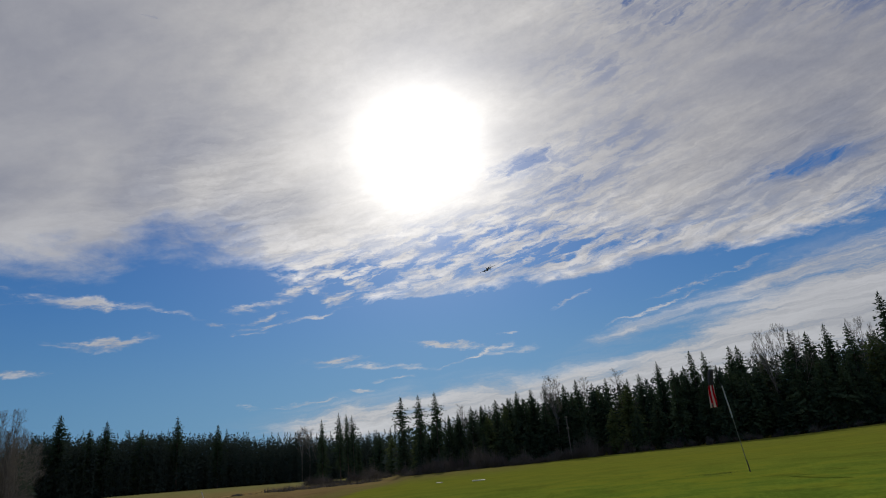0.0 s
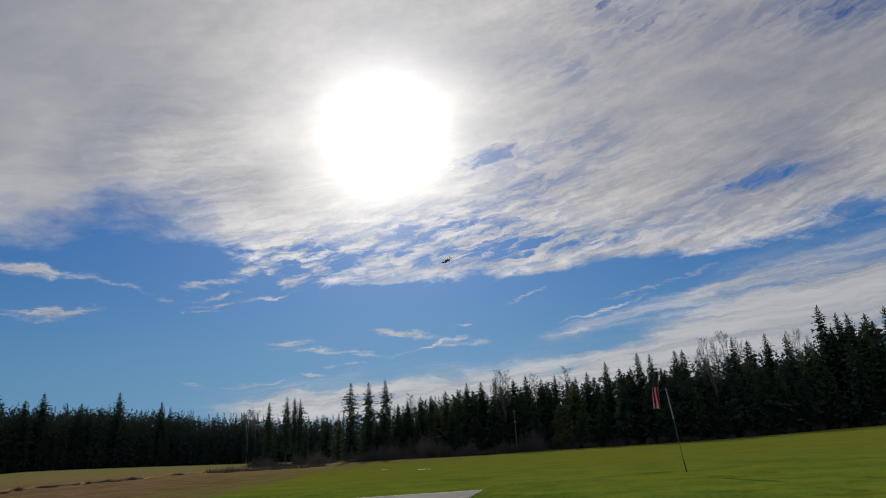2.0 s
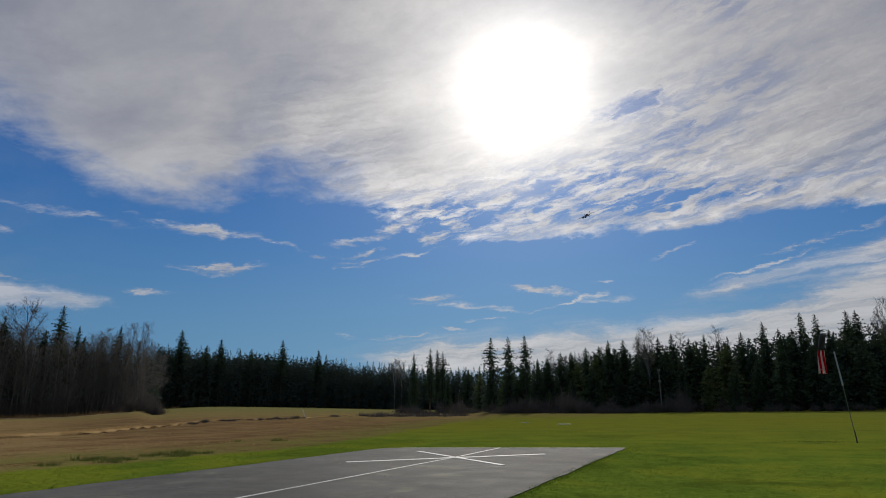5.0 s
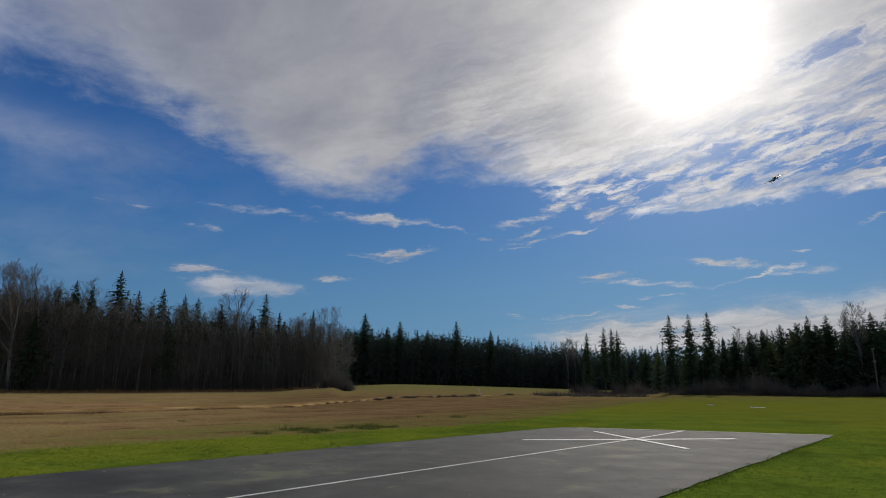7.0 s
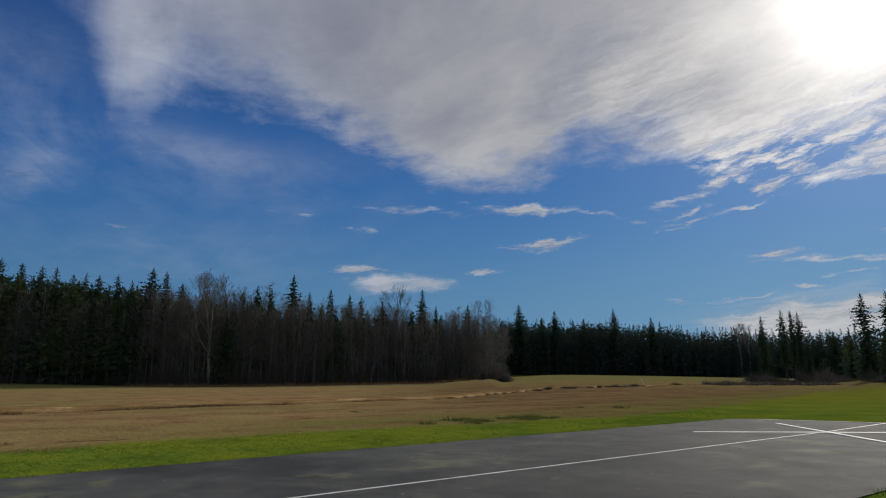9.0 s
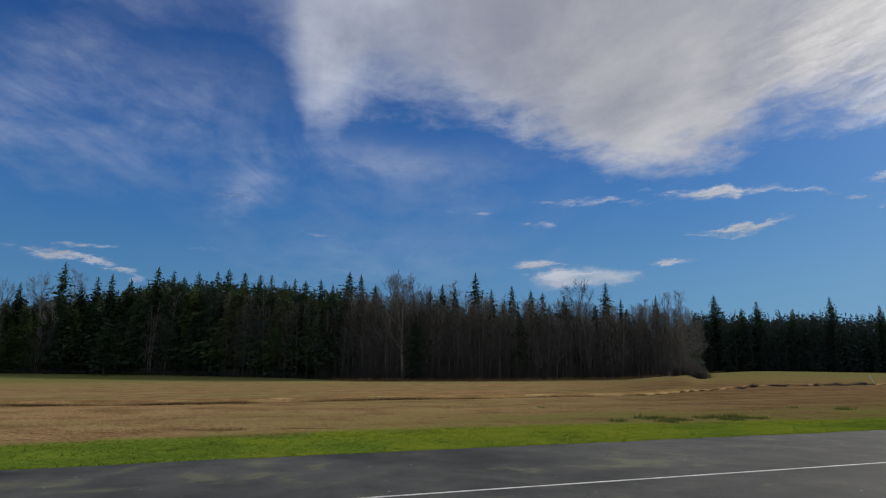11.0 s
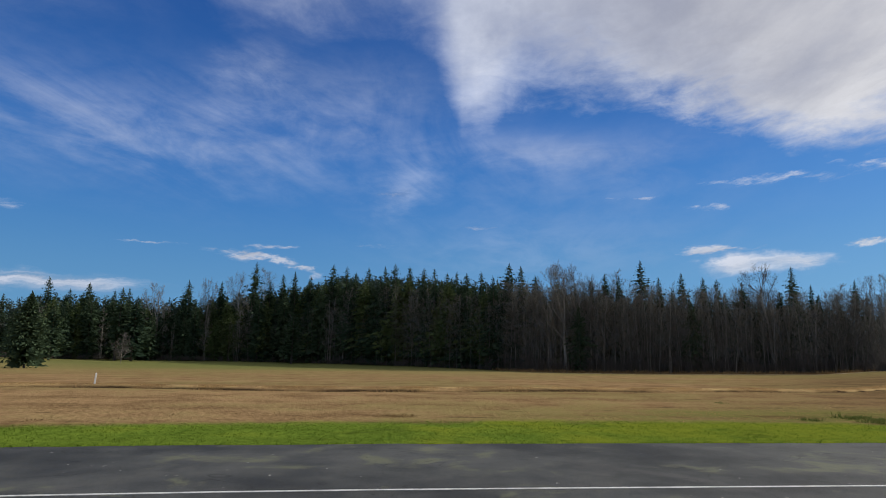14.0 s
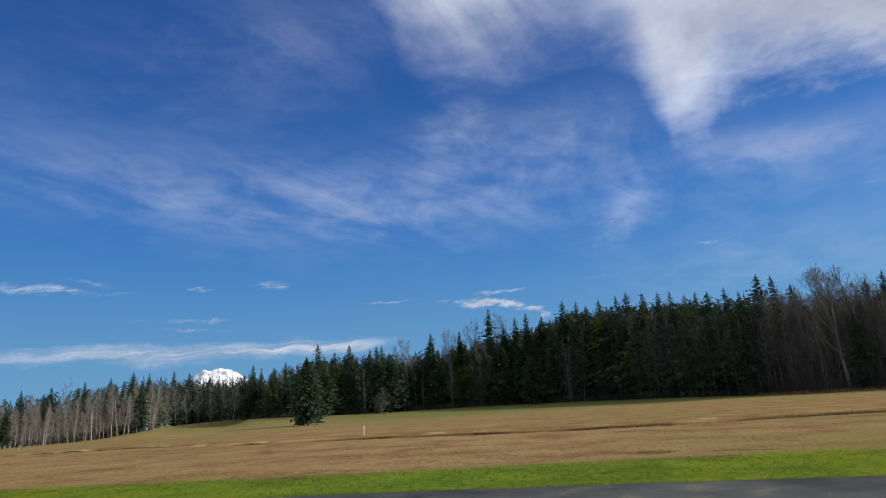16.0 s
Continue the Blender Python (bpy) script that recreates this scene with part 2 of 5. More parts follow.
# clear air: the sky's own blue, deepened towards the zenith as in clean winter air
def channel(c0, c1, c2, c3):
    return W.curve(EL, 0.0, 90.0, 10.0, [(0, c0), (5, c0 * 0.8 + c1 * 0.2), (16, c1), (30, c2), (60, c3), (90, c3)])


deep = W.xyz(channel(1.7, 0.5, 0.2, 0.14), channel(3.75, 2.0, 0.98, 0.72), channel(5.95, 5.25, 3.45, 2.7))
ahead = W.m("EXPONENT", W.m("DIVIDE", theta, -34.0))
sunward = W.xyz(*(W.m("ADD", W.m("MULTIPLY", ahead, k), c) for k, c in ((1.2, 0.75), (0.98, 0.9), (0.74, 0.98))))
deep = W.vm("MULTIPLY", deep, sunward)
clear = W.mix(0.94, sky.outputs[0], deep)

# cloud light: white where thin and sunlit, grey-blue in the thick of the sheet, brighter towards the sun
lit = W.m("EXPONENT", W.m("DIVIDE", theta, -20.0))
relief = W.step(W.m("ADD", W.m("MULTIPLY", streaks, 0.5), W.m("MULTIPLY", billow, 0.5)), 0.36, 0.66, 0.8, 1.15)
body = W.m("MULTIPLY", W.m("ADD", W.m("MULTIPLY", lit, 7.2), 4.5), relief)
rim = W.m("MULTIPLY", W.step(over, 8.0, 0.0, 1.0, 1.3), W.m("ADD", W.m("MULTIPLY", W.m("SUBTRACT", ribs, 0.5), W.m("MULTIPLY", W.step(over, 14.0, 2.0, 0.15, 1.3), W.step(AZ, 32.0, 50.0, 1.0, 0.15))), 1.0))
mottle = W.noise(W.xyz(AZ, W.m("MULTIPLY", EL, 1.7), 9.0), 0.75, 7.0, 0.72, 0.4)
body = W.m("MULTIPLY", body, W.m("ADD", W.m("MULTIPLY", W.m("SUBTRACT", mottle, 0.5), W.step(AZ, 18.0, 45.0, 0.36, 0.12)), 1.0))
body = W.m("MULTIPLY", W.m("MULTIPLY", body, rim), W.step(AZ, 55.0, 88.0, 1.0, 1.72))
lone = W.m("MULTIPLY", W.m("ADD", W.m("MULTIPLY", lit, 5.0), 6.6), W.step(lowfib, 0.3, 0.68, 0.78, 1.22))
which = W.step(W.m("SUBTRACT", sheet, W.m("MAXIMUM", small, low)), -0.2, 0.2)
bright = W.m("ADD", W.m("MULTIPLY", body, which), W.m("MULTIPLY", lone, W.m("SUBTRACT", 1.0, which)))
shade = W.step(bright, 2.5, 8.0)
pale = W.mix(W.step(AZ, 28.0, 78.0), (1.0, 0.98, 0.985), (0.9, 0.955, 1.11))
cloud = W.vm("MULTIPLY", W.mix(shade, (0.95, 0.96, 1.09), pale), W.xyz(bright, bright, bright))
# the sun's aureole, scattered forward by the thin sheet
near = W.m("EXPONENT", W.m("DIVIDE", theta, -2.7))
wide = W.m("EXPONENT", W.m("DIVIDE", theta, -11.0))
glow = W.m("ADD", W.m("MULTIPLY", near, 48.0), W.m("MULTIPLY", wide, 5.0))
aureole = W.scaled((1.0, 0.955, 0.87), glow)
blend = W.mix(cover, clear, cloud)
total = W.vm("ADD", blend, aureole)
bg = wt.nodes.new("ShaderNodeBackground")
W.put(bg.inputs["Color"], total)
bg.inputs["Strength"].default_value = 0.1
wo = wt.nodes.new("ShaderNodeOutputWorld")
wt.links.new(bg.outputs[0], wo.inputs[0])

sun = new("sun", bpy.data.lights.new("sun", "SUN"))
sun.data.energy, sun.data.angle, sun.data.color = 4.6, radians(1.4), (1.0, 0.93, 0.82)
sun.matrix_world = look(tuple(sun_way * 100), (0, 0, 0))
scene.view_settings.exposure = 0.0


# ============ materials ============
def material(name):
    mat = bpy.data.materials.new(name)
    mat.use_nodes = True
    net = Net(mat.node_tree)
    bsdf = mat.node_tree.nodes["Principled BSDF"]
    return mat, net, bsdf


def place_of(net):
    n = net.tree.nodes.new("ShaderNodeTexCoord")
    return n.outputs["Object"]


def chance_of(net):
    return net.tree.nodes.new("ShaderNodeObjectInfo").outputs["Random"]


def island_of(net):
    return net.tree.nodes.new("ShaderNodeNewGeometry").outputs["Random Per Island"]


def bump(net, bsdf, height, strength, distance):
    n = net.tree.nodes.new("ShaderNodeBump")
    n.inputs["Strength"].default_value, n.inputs["Distance"].default_value = strength, distance
    net.put(n.inputs["Height"], height)
    net.put(bsdf.inputs["Normal"], n.outputs[0])


def plain(name, c1, c2, scale, rough=0.7, metal=0.0, relief=0.3, depth=0.01):
    """A surface that wavers between two colours at two scales, with fine relief."""
    mat, n, b = material(name)
    p = place_of(n)
    big, small = n.noise(p, scale, 4.0), n.noise(p, scale * 9.0, 3.0)
    v = n.step(n.m("ADD", n.m("MULTIPLY", big, 0.65), n.m("MULTIPLY", small, 0.35)), 0.32, 0.68)
    n.put(b.inputs["Base Color"], n.mix(v, c1, c2))
    n.put(b.inputs["Roughness"], n.m("ADD", n.m("MULTIPLY", small, 0.2), rough - 0.1))
    b.inputs["Metallic"].default_value = metal
    bump(n, b, small, relief, depth)
    return mat


def foliage(name, dark, light, through_light=0.25):
    """Leaves and needles: differ clump by clump and tree by tree, and let some light through."""
    mat, n, b = material(name)
    v = n.m("ADD", n.m("MULTIPLY", island_of(n), 0.45), n.m("MULTIPLY", chance_of(n), 0.55))
    v = n.m("ADD", v, n.m("MULTIPLY", n.m("SUBTRACT", n.noise(place_of(n), 0.5, 2.0), 0.5), 0.6), clamp=True)
    col = n.mix(v, dark, light)
    n.put(b.inputs["Base Color"], col)
    b.inputs["Roughness"].default_value = 0.9
    b.inputs["Specular IOR Level"].default_value = 0.0
    t = mat.node_tree.nodes.new("ShaderNodeBsdfTranslucent")
    n.put(t.inputs["Color"], col)
    mixer = mat.node_tree.nodes.new("ShaderNodeMixShader")
    mixer.inputs[0].default_value = through_light
    out = mat.node_tree.nodes["Material Output"]
    mat.node_tree.links.new(b.outputs[0], mixer.inputs[1])
    mat.node_tree.links.new(t.outputs[0], mixer.inputs[2])
    mat.node_tree.links.new(mixer.outputs[0], out.inputs[0])
    return mat


NEEDLES = foliage("fir_needles", (0.03, 0.052, 0.034), (0.07, 0.102, 0.056), 0.18)
CEDAR = foliage("cedar_sprays", (0.06, 0.088, 0.036), (0.12, 0.15, 0.062), 0.25)
# bluer and flatter than the edge firs: distance haze put into the colour
NEEDLES_HAZED = foliage("hazed_needles", (0.04, 0.058, 0.05), (0.066, 0.088, 0.072), 0.12)
BARK = plain("fir_bark", (0.05, 0.038, 0.03), (0.13, 0.105, 0.085), 1.5, 0.9)
ALDER_BARK = plain("alder_bark", (0.1, 0.09, 0.08), (0.36, 0.335, 0.3), 0.2, 0.85)
BIRCH_BARK = plain("birch_bark", (0.3, 0.285, 0.26), (0.66, 0.64, 0.6), 0.6, 0.8)
BIRCH_TWIGS = foliage("birch_twigs", (0.17, 0.15, 0.13), (0.33, 0.3, 0.265), 0.15)
TWIGS = foliage("bare_twigs", (0.075, 0.071, 0.066), (0.255, 0.238, 0.212), 0.1)
BRUSH = foliage("brush_stems", (0.08, 0.074, 0.068), (0.2, 0.182, 0.162), 0.15)
DRY = foliage("dry_grass", (0.26, 0.165, 0.075), (0.5, 0.34, 0.165), 0.6)
DARK_WEED = foliage("dark_weeds", (0.07, 0.095, 0.024), (0.17, 0.19, 0.06), 0.45)
BLADES = foliage("green_grass", (0.09, 0.142, 0.016), (0.142, 0.202, 0.026), 0.42)


def ground_material():
    mat, n, b = material("field_ground")
    x, y, _ = n.sep(place_of(n))
    p = n.xyz(x, y)
    big = n.noise(p, 0.05, 5.0, 0.6)
    mid = n.noise(p, 0.4, 5.0, 0.6)
    small = n.noise(p, 5.0, 4.0, 0.65)
    # streaks that lie along the runway, as mowing and drainage leave them
    rows = n.noise(n.xyz(n.m("MULTIPLY", x, 0.35), n.m("MULTIPLY", y, 0.05)), 1.0, 5.0, 0.6)
    wob = n.m("ADD", n.m("MULTIPLY", n.m("SUBTRACT", mid, 0.5), 3.0), n.m("MULTIPLY", n.m("SUBTRACT", small, 0.5), 1.4))
    # mown green: right of this edge
    edge = n.m("MULTIPLY", n.curve(y, -60.0, 120.0, 60.0, GREEN_EDGE), -1.0)
    green = n.step(n.m("ADD", n.m("SUBTRACT", x, edge), wob), -1.0, 0.9)
    # beyond it towards the trees the mown grass fades into rough brown
    far = n.m("SQRT", n.m("ADD", n.m("MULTIPLY", x, x), n.m("MULTIPLY", y, y)))
    rough_edge = n.step(n.m("ADD", far, n.m("MULTIPLY", wob, 3.0)), 60.0, 88.0, 1.0, 0.2)
    rough_edge = n.m("MAXIMUM", rough_edge, n.step(n.m("ADD", x, wob), -22.0, -6.0, 0.0, 0.9))
    rough_edge = n.m("MULTIPLY", rough_edge, n.step(n.m("ADD", far, n.m("MULTIPLY", wob, 2.0)), 82.0, 93.0, 1.0, 0.55))
    green = n.m("MULTIPLY", green, rough_edge)
    g = n.step(n.m("ADD", n.m("MULTIPLY", mid, 0.5), n.m("MULTIPLY", small, 0.5)), 0.3, 0.7)
    grass = n.mix(g, (0.07, 0.115, 0.015), (0.142, 0.202, 0.027))
    clumps = n.noise(n.xyz(x, n.m("MULTIPLY", y, 0.35)), 1.3, 5.0, 0.7)
    grass = n.mix(n.step(clumps, 0.52, 0.7, 0.0, 0.55), grass, (0.06, 0.085, 0.012))
    grass = n.mix(n.step(n.m("ADD", n.m("MULTIPLY", big, 0.6), n.m("MULTIPLY", mid, 0.4)), 0.46, 0.6, 0.0, 0.6), grass, (0.165, 0.18, 0.018))
    grass = n.mix(n.step(n.noise(n.xyz(n.m("MULTIPLY", x, 0.5), n.m("MULTIPLY", y, 0.5), 8.0), 0.6, 5.0, 0.65), 0.56, 0.68, 0.0, 0.6), grass, (0.05, 0.075, 0.012))
    t = n.step(n.m("ADD", n.m("MULTIPLY", rows, 0.2), n.m("ADD", n.m("MULTIPLY", mid, 0.4), n.m("MULTIPLY", small, 0.4))), 0.36, 0.62)
    dry = n.mix(t, (0.13, 0.082, 0.038), (0.345, 0.225, 0.115))
    mossy = n.step(n.m("ADD", n.m("MULTIPLY", big, 0.6), n.m("MULTIPLY", mid, 0.4)), 0.44, 0.6, 0.0, 0.4)
    dry = n.mix(mossy, dry, (0.15, 0.16, 0.05))
    # towards the sun the blades' own shade is put into the meadow's colour
    blade_shade = n.step(n.m("ADD", n.m("ADD", y, n.m("MULTIPLY", x, 0.62)), n.m("MULTIPLY", wob, 2.0)), -6.0, 12.0, 0.0, 0.7)
    dry = n.mix(blade_shade, dry, n.mix(t, (0.068, 0.044, 0.024), (0.165, 0.108, 0.055)))
    dry = n.mix(n.step(far, 66.0, 120.0, 0.0, 0.45), dry, (0.21, 0.19, 0.07))
    dry = n.mix(n.step(n.m("ADD", far, n.m("MULTIPLY", wob, 4.0)), 120.0, 165.0, 0.0, 0.55), dry, (0.14, 0.155, 0.055))
    # green grass towards the foot of the fir woods, and a bleached fringe before the leafless ones
    az = n.m("MULTIPLY", n.m("ARCTAN2", n.m("MULTIPLY", x, -1.0), y), 57.2958)
    lush = n.m("MULTIPLY", n.m("MULTIPLY", n.step(az, 70.0, 88.0), n.step(az, 127.0, 104.0)), n.step(n.m("ADD", far, n.m("ADD", n.m("MULTIPLY", wob, 5.0), n.m("MULTIPLY", n.m("SUBTRACT", rows, 0.5), 80.0))), 98.0, 130.0, 0.0, 0.55))
    dry = n.mix(lush, dry, n.mix(small, (0.07, 0.1, 0.026), (0.13, 0.165, 0.05)))
    foot = n.m("SUBTRACT", far, n.m("ADD", n.curve(az, 40.0, 90.0, 160.0, [(40, 140), (48.7, 134), (59.3, 130), (76.7, 128), (90, 150)]), n.m("MULTIPLY", wob, 0.8)))
    fringe = n.m("MULTIPLY", n.m("MULTIPLY", n.step(foot, -9.0, -7.0), n.step(foot, -2.0, -4.0)), n.m("MULTIPLY", n.step(az, 47.5, 50.0), n.step(az, 79.0, 72.0)))
    dry = n.mix(n.m("MULTIPLY", fringe, n.step(mid, 0.38, 0.55, 0.2, 0.85)), dry, (0.6, 0.49, 0.33))
    # the ditch: dark soil in its cut, bleached grass along its far bank
    off = n.m("SUBTRACT", far, n.m("ADD", n.curve(az, 0.0, 180.0, 130.0, [(0, 118)] + DITCH + [(180, 80)]), n.m("MULTIPLY", n.m("SUBTRACT", mid, 0.5), 1.2)))
    in_meadow = n.m("MULTIPLY", n.step(az, 27.0, 34.0), n.step(az, 150.0, 146.0))
    dark_cut = n.m("MULTIPLY", n.step(off, -0.6, 0.1), n.step(off, 1.5, 0.9))
    dark_cut = n.m("MULTIPLY", n.m("MULTIPLY", dark_cut, in_meadow), n.step(rows, 0.3, 0.5, 0.6, 0.97))
    bank = n.m("MULTIPLY", n.m("MULTIPLY", n.step(off, 1.0, 1.8), n.step(off, 5.0, 2.6)), n.m("MULTIPLY", in_meadow, n.step(mid, 0.4, 0.58, 0.1, 0.8)))
    dry = n.mix(bank, dry, (0.5, 0.35, 0.165))
    dry = n.mix(dark_cut, dry, (0.032, 0.021, 0.013))
    # olive regrowth between the mown strip and the dry meadow, in patches
    strip = n.m("ADD", n.m("SUBTRACT", x, edge), n.m("MULTIPLY", wob, 2.2))
    olive = n.m("MULTIPLY", n.step(strip, -9.0, -1.0), n.step(y, -2.0, 14.0))
    olive = n.m("MULTIPLY", olive, n.step(n.m("ADD", n.m("MULTIPLY", clumps, 0.5), n.m("MULTIPLY", mid, 0.5)), 0.38, 0.6, 0.15, 0.85))
    dry = n.mix(olive, dry, n.mix(small, (0.075, 0.085, 0.02), (0.17, 0.18, 0.045)))
    dashes = n.noise(n.xyz(n.m("MULTIPLY", x, 1.4), n.m("MULTIPLY", y, 0.6), 4.0), 0.9, 4.0, 0.6)
    dry = n.mix(n.step(dashes, 0.6, 0.7, 0.0, 0.65), dry, (0.075, 0.055, 0.025))
    grass = n.mix(n.step(n.m("ADD", y, n.m("MULTIPLY", wob, 4.0)), 18.0, 50.0, 0.0, 0.6), grass, (0.15, 0.15, 0.022))
    col = n.mix(green, dry, grass)
    n.put(b.inputs["Base Color"], col)
    b.inputs["Roughness"].default_value = 0.9
    b.inputs["Specular IOR Level"].default_value = 0.0
    bump(n, b, n.m("ADD", n.m("MULTIPLY", mid, 0.6), n.m("MULTIPLY", small, 0.4)), 0.8, 0.25)
    return mat


def asphalt_material():
    mat, n, b = material("old_asphalt")
    p = place_of(n)
    grit = n.noise(p, 60.0, 3.0, 0.7)
    mid = n.noise(p, 1.2, 6.0, 0.6)
    big = n.noise(p, 0.22, 4.0, 0.6)
    v = n.step(n.m("ADD", n.m("MULTIPLY", big, 0.5), n.m("ADD", n.m("MULTIPLY", mid, 0.35), n.m("MULTIPLY", grit, 0.15))), 0.38, 0.62)
    col = n.mix(v, (0.033, 0.035, 0.035), (0.086, 0.088, 0.084))
    stain = n.noise(p, 0.3, 7.0, 0.68, 0.8)
    col = n.mix(n.step(stain, 0.5, 0.66, 0.0, 0.4), col, (0.024, 0.025, 0.026))
    col = n.mix(n.step(stain, 0.46, 0.36, 0.0, 0.3), col, (0.115, 0.112, 0.104))
    blot = n.noise(p, 0.9, 7.0, 0.7, 0.5)
    moss = n.step(n.m("ADD", n.m("MULTIPLY", big, 0.4), n.m("MULTIPLY", blot, 0.6)), 0.54, 0.64, 0.0, 0.6)
    col = n.mix(moss, col, (0.15, 0.155, 0.095))
    speck = n.noise(p, 7.0, 2.0, 0.5)
    col = n.mix(n.step(speck, 0.74, 0.78, 0.0, 0.7), col, (0.4, 0.39, 0.36))
    cracks = n.m("ABSOLUTE", n.m("SUBTRACT", n.noise(p, 0.5, 3.0, 0.5, 1.0), 0.5))
    col = n.mix(n.step(cracks, 0.004, 0.0, 0.0, 0.6), col, (0.02, 0.02, 0.02))
    n.put(b.inputs["Base Color"], col)
    n.put(b.inputs["Roughness"], n.m("ADD", n.m("MULTIPLY", mid, 0.3), 0.65))
    b.inputs["Specular IOR Level"].default_value = 0.1
    bump(n, b, n.m("ADD", grit, n.m("MULTIPLY", mid, 0.5)), 0.5, 0.012)
    return mat


# ============ the lie of the land ============
def along(points, v):
    """A value by straight lines through (v, value) points."""
    if v <= points[0][0]:
        return points[0][1]
    for (a, p), (b, q) in zip(points, points[1:]):
        if v <= b:
            return p + (q - p) * (v - a) / (b - a)
    return points[-1][1]


# the woods' edge: metres from the pilot's stand, by degrees left of the runway's line
WOODS = [(-39.6, 92), (-23.7, 98), (-8, 92), (9.3, 94), (19, 104), (21.8, 215), (38.2, 232), (47.8, 228), (48.7, 134), (59.3, 130), (76.7, 128),
         (86.3, 150), (97.9, 184), (110.4, 192), (119.1, 178), (123, 190), (124.9, 250), (129.3, 245), (130.3, 152), (136.8, 138), (144.8, 122), (154.8, 115)]
# how the woods' edge lies to the eye: degrees above or below the level
BASE = [(-39.6, 0.25), (-21.7, 0.1), (-16.8, -0.18), (-8.1, -0.4), (1.1, -0.41), (11.2, -0.5), (18.9, -0.42), (22.8, -0.24), (29.5, -0.09), (38.2, 0.14), (47.8, 0.25),
        (48.7, -0.48), (57.4, -0.58), (66.1, -0.7), (76.7, -0.71), (84.4, -0.36), (92.1, -0.22), (97.9, -0.06), (110.4, -0.01), (119.1, 0.03), (124.9, 0.24), (129.3, 0.26),
        (130.3, -0.51), (136.8, -0.84), (144.8, -0.87), (154.8, -0.86)]
# top of the unbroken canopy, degrees
CANOPY = [(-39.5, 7.42), (-29.5, 7.68), (-21.6, 7.79), (-18.6, 6.4), (-15.7, 6.47), (-9.9, 6.2), (-4.1, 5.64), (3.6, 5.44), (9.4, 5.07), (13.2, 4.44), (16.1, 3.91), (20.9, 3.45), (28.6, 3.83),
          (32.5, 4.27), (38.2, 4.82), (44, 5.09), (47.8, 5.24), (52.7, 5.95), (57.5, 6.48), (63.3, 6.52), (67.1, 7.07), (72.9, 7.52), (76.7, 7.42), (81.5, 7.7), (88.2, 8.17), (94, 7.89),
          (97.8, 6.94), (101.7, 6.29), (105.5, 5.55), (109.3, 5.28), (113.2, 5.3), (117.1, 5.23), (121, 4.39), (124.9, 3.73), (128.8, 3.95), (132.7, 3.88), (136.7, 3.31), (141.7, 2.76), (154.7, 2.59)]


# the drainage ditch across the meadow: its distance by azimuth
DITCH = [(28, 118), (31, 108), (38, 85), (43, 78), (48, 60), (53, 48.5), (59, 45.5), (67, 41), (73, 40), (79, 38.5), (87, 36.5), (95, 36.5), (102, 38), (113, 42.5), (123, 47), (131, 57), (140, 69), (150, 78)]


def rise(az):
    return (EYE[2] + along(WOODS, az) * math.tan(radians(along(BASE, az)))) if -39.6 <= az <= 154.8 else -0.4


RISE = [(a, sum(rise(a + k) for k in (-4, -2, 0, 2, 4)) / 5) for a in range(-60, 200, 2)]


def land(x, y):
    """The ground's height."""
    r = math.hypot(x, y)
    az = math.degrees(math.atan2(-x, y))
    begin = along([(-3, 12), (16, 28)], az)
    if r < begin:
        return 0.0
    edge = along(WOODS, az)
    k = min(1.0, max(0.0, (r - begin) / (edge - begin)))
    # gently rising at the runway's end, steeper at the foot of the fir woods
    steep = min(1.0, max(0.0, (az - 70) / 14)) * min(1.0, max(0.0, (136 - az) / 10))
    k = k * k * (3 - 2 * k) * (0.45 + 0.55 * k) * (1 - steep) + k ** 4.5 * steep
    swell = noise.noise((x * 0.03, y * 0.03, 0.0)) * 0.12 * min(1.0, (r - begin) / 40)
    cut = 0.0
    if 30 < r < 112 and 29 < az < 150:
        off = (r - along(DITCH, az)) / 0.9
        cut = -0.38 * math.exp(-off * off) + 0.1 * math.exp(-(off - 2.2) ** 2 * 0.5)
    behind = min(10.0, max(0.0, r - edge - 12) * 0.05)
    return behind + along(RISE, az) * k + swell * (1 - k * 0.7) + cut


def meet(az, el):
    """How far off a line of sight below the level meets the ground."""
    d = 8.0
    while d < 240:
        p = toward(az, 0, d)
        if EYE[2] + d * math.tan(radians(el)) <= land(p.x, p.y):
            break
        d += 0.5
    return d


GREEN_EDGE = [(-60, 8), (-19, 15.6), (-10, 16.2), (-5, 16.8), (1, 17.4), (7, 17.7), (12, 17.2), (16, 16.7), (20, 16.1), (26, 17), (35, 19), (44, 21.4), (73, 28), (96, 29), (120, 32)]


def mesh_object(name, verts, faces, mats, parent=None, label="", slots=None):
    me = bpy.data.meshes.new(name)
    me.from_pydata(verts, [], faces)
    for m in (mats if isinstance(mats, (list, tuple)) else [mats]):
        me.materials.append(m)
    if slots:
        me.polygons.foreach_set("material_index", slots)
    me.update()
    ob = new(name, me)
    if parent:
        ob.parent = parent
    return tagged(ob, label) if label else ob


def part(name, bm, mat, parent, label="", smooth=False):
    me = bpy.data.meshes.new(name)
    bm.normal_update()
    bm.to_mesh(me)
    bm.free()
    me.materials.append(mat)
    if smooth:
        for f in me.polygons:
            f.use_smooth = True
    ob = new(name, me)
    ob.parent = parent
    return tagged(ob, label) if label else ob


def thing(name, place, label, category, group="", turn=0.0):
    ob = new(name)
    ob.empty_display_size = 0.2
    ob.matrix_basis = pose(*place, 0, 0, turn)
    return tagged(ob, label, category, group)


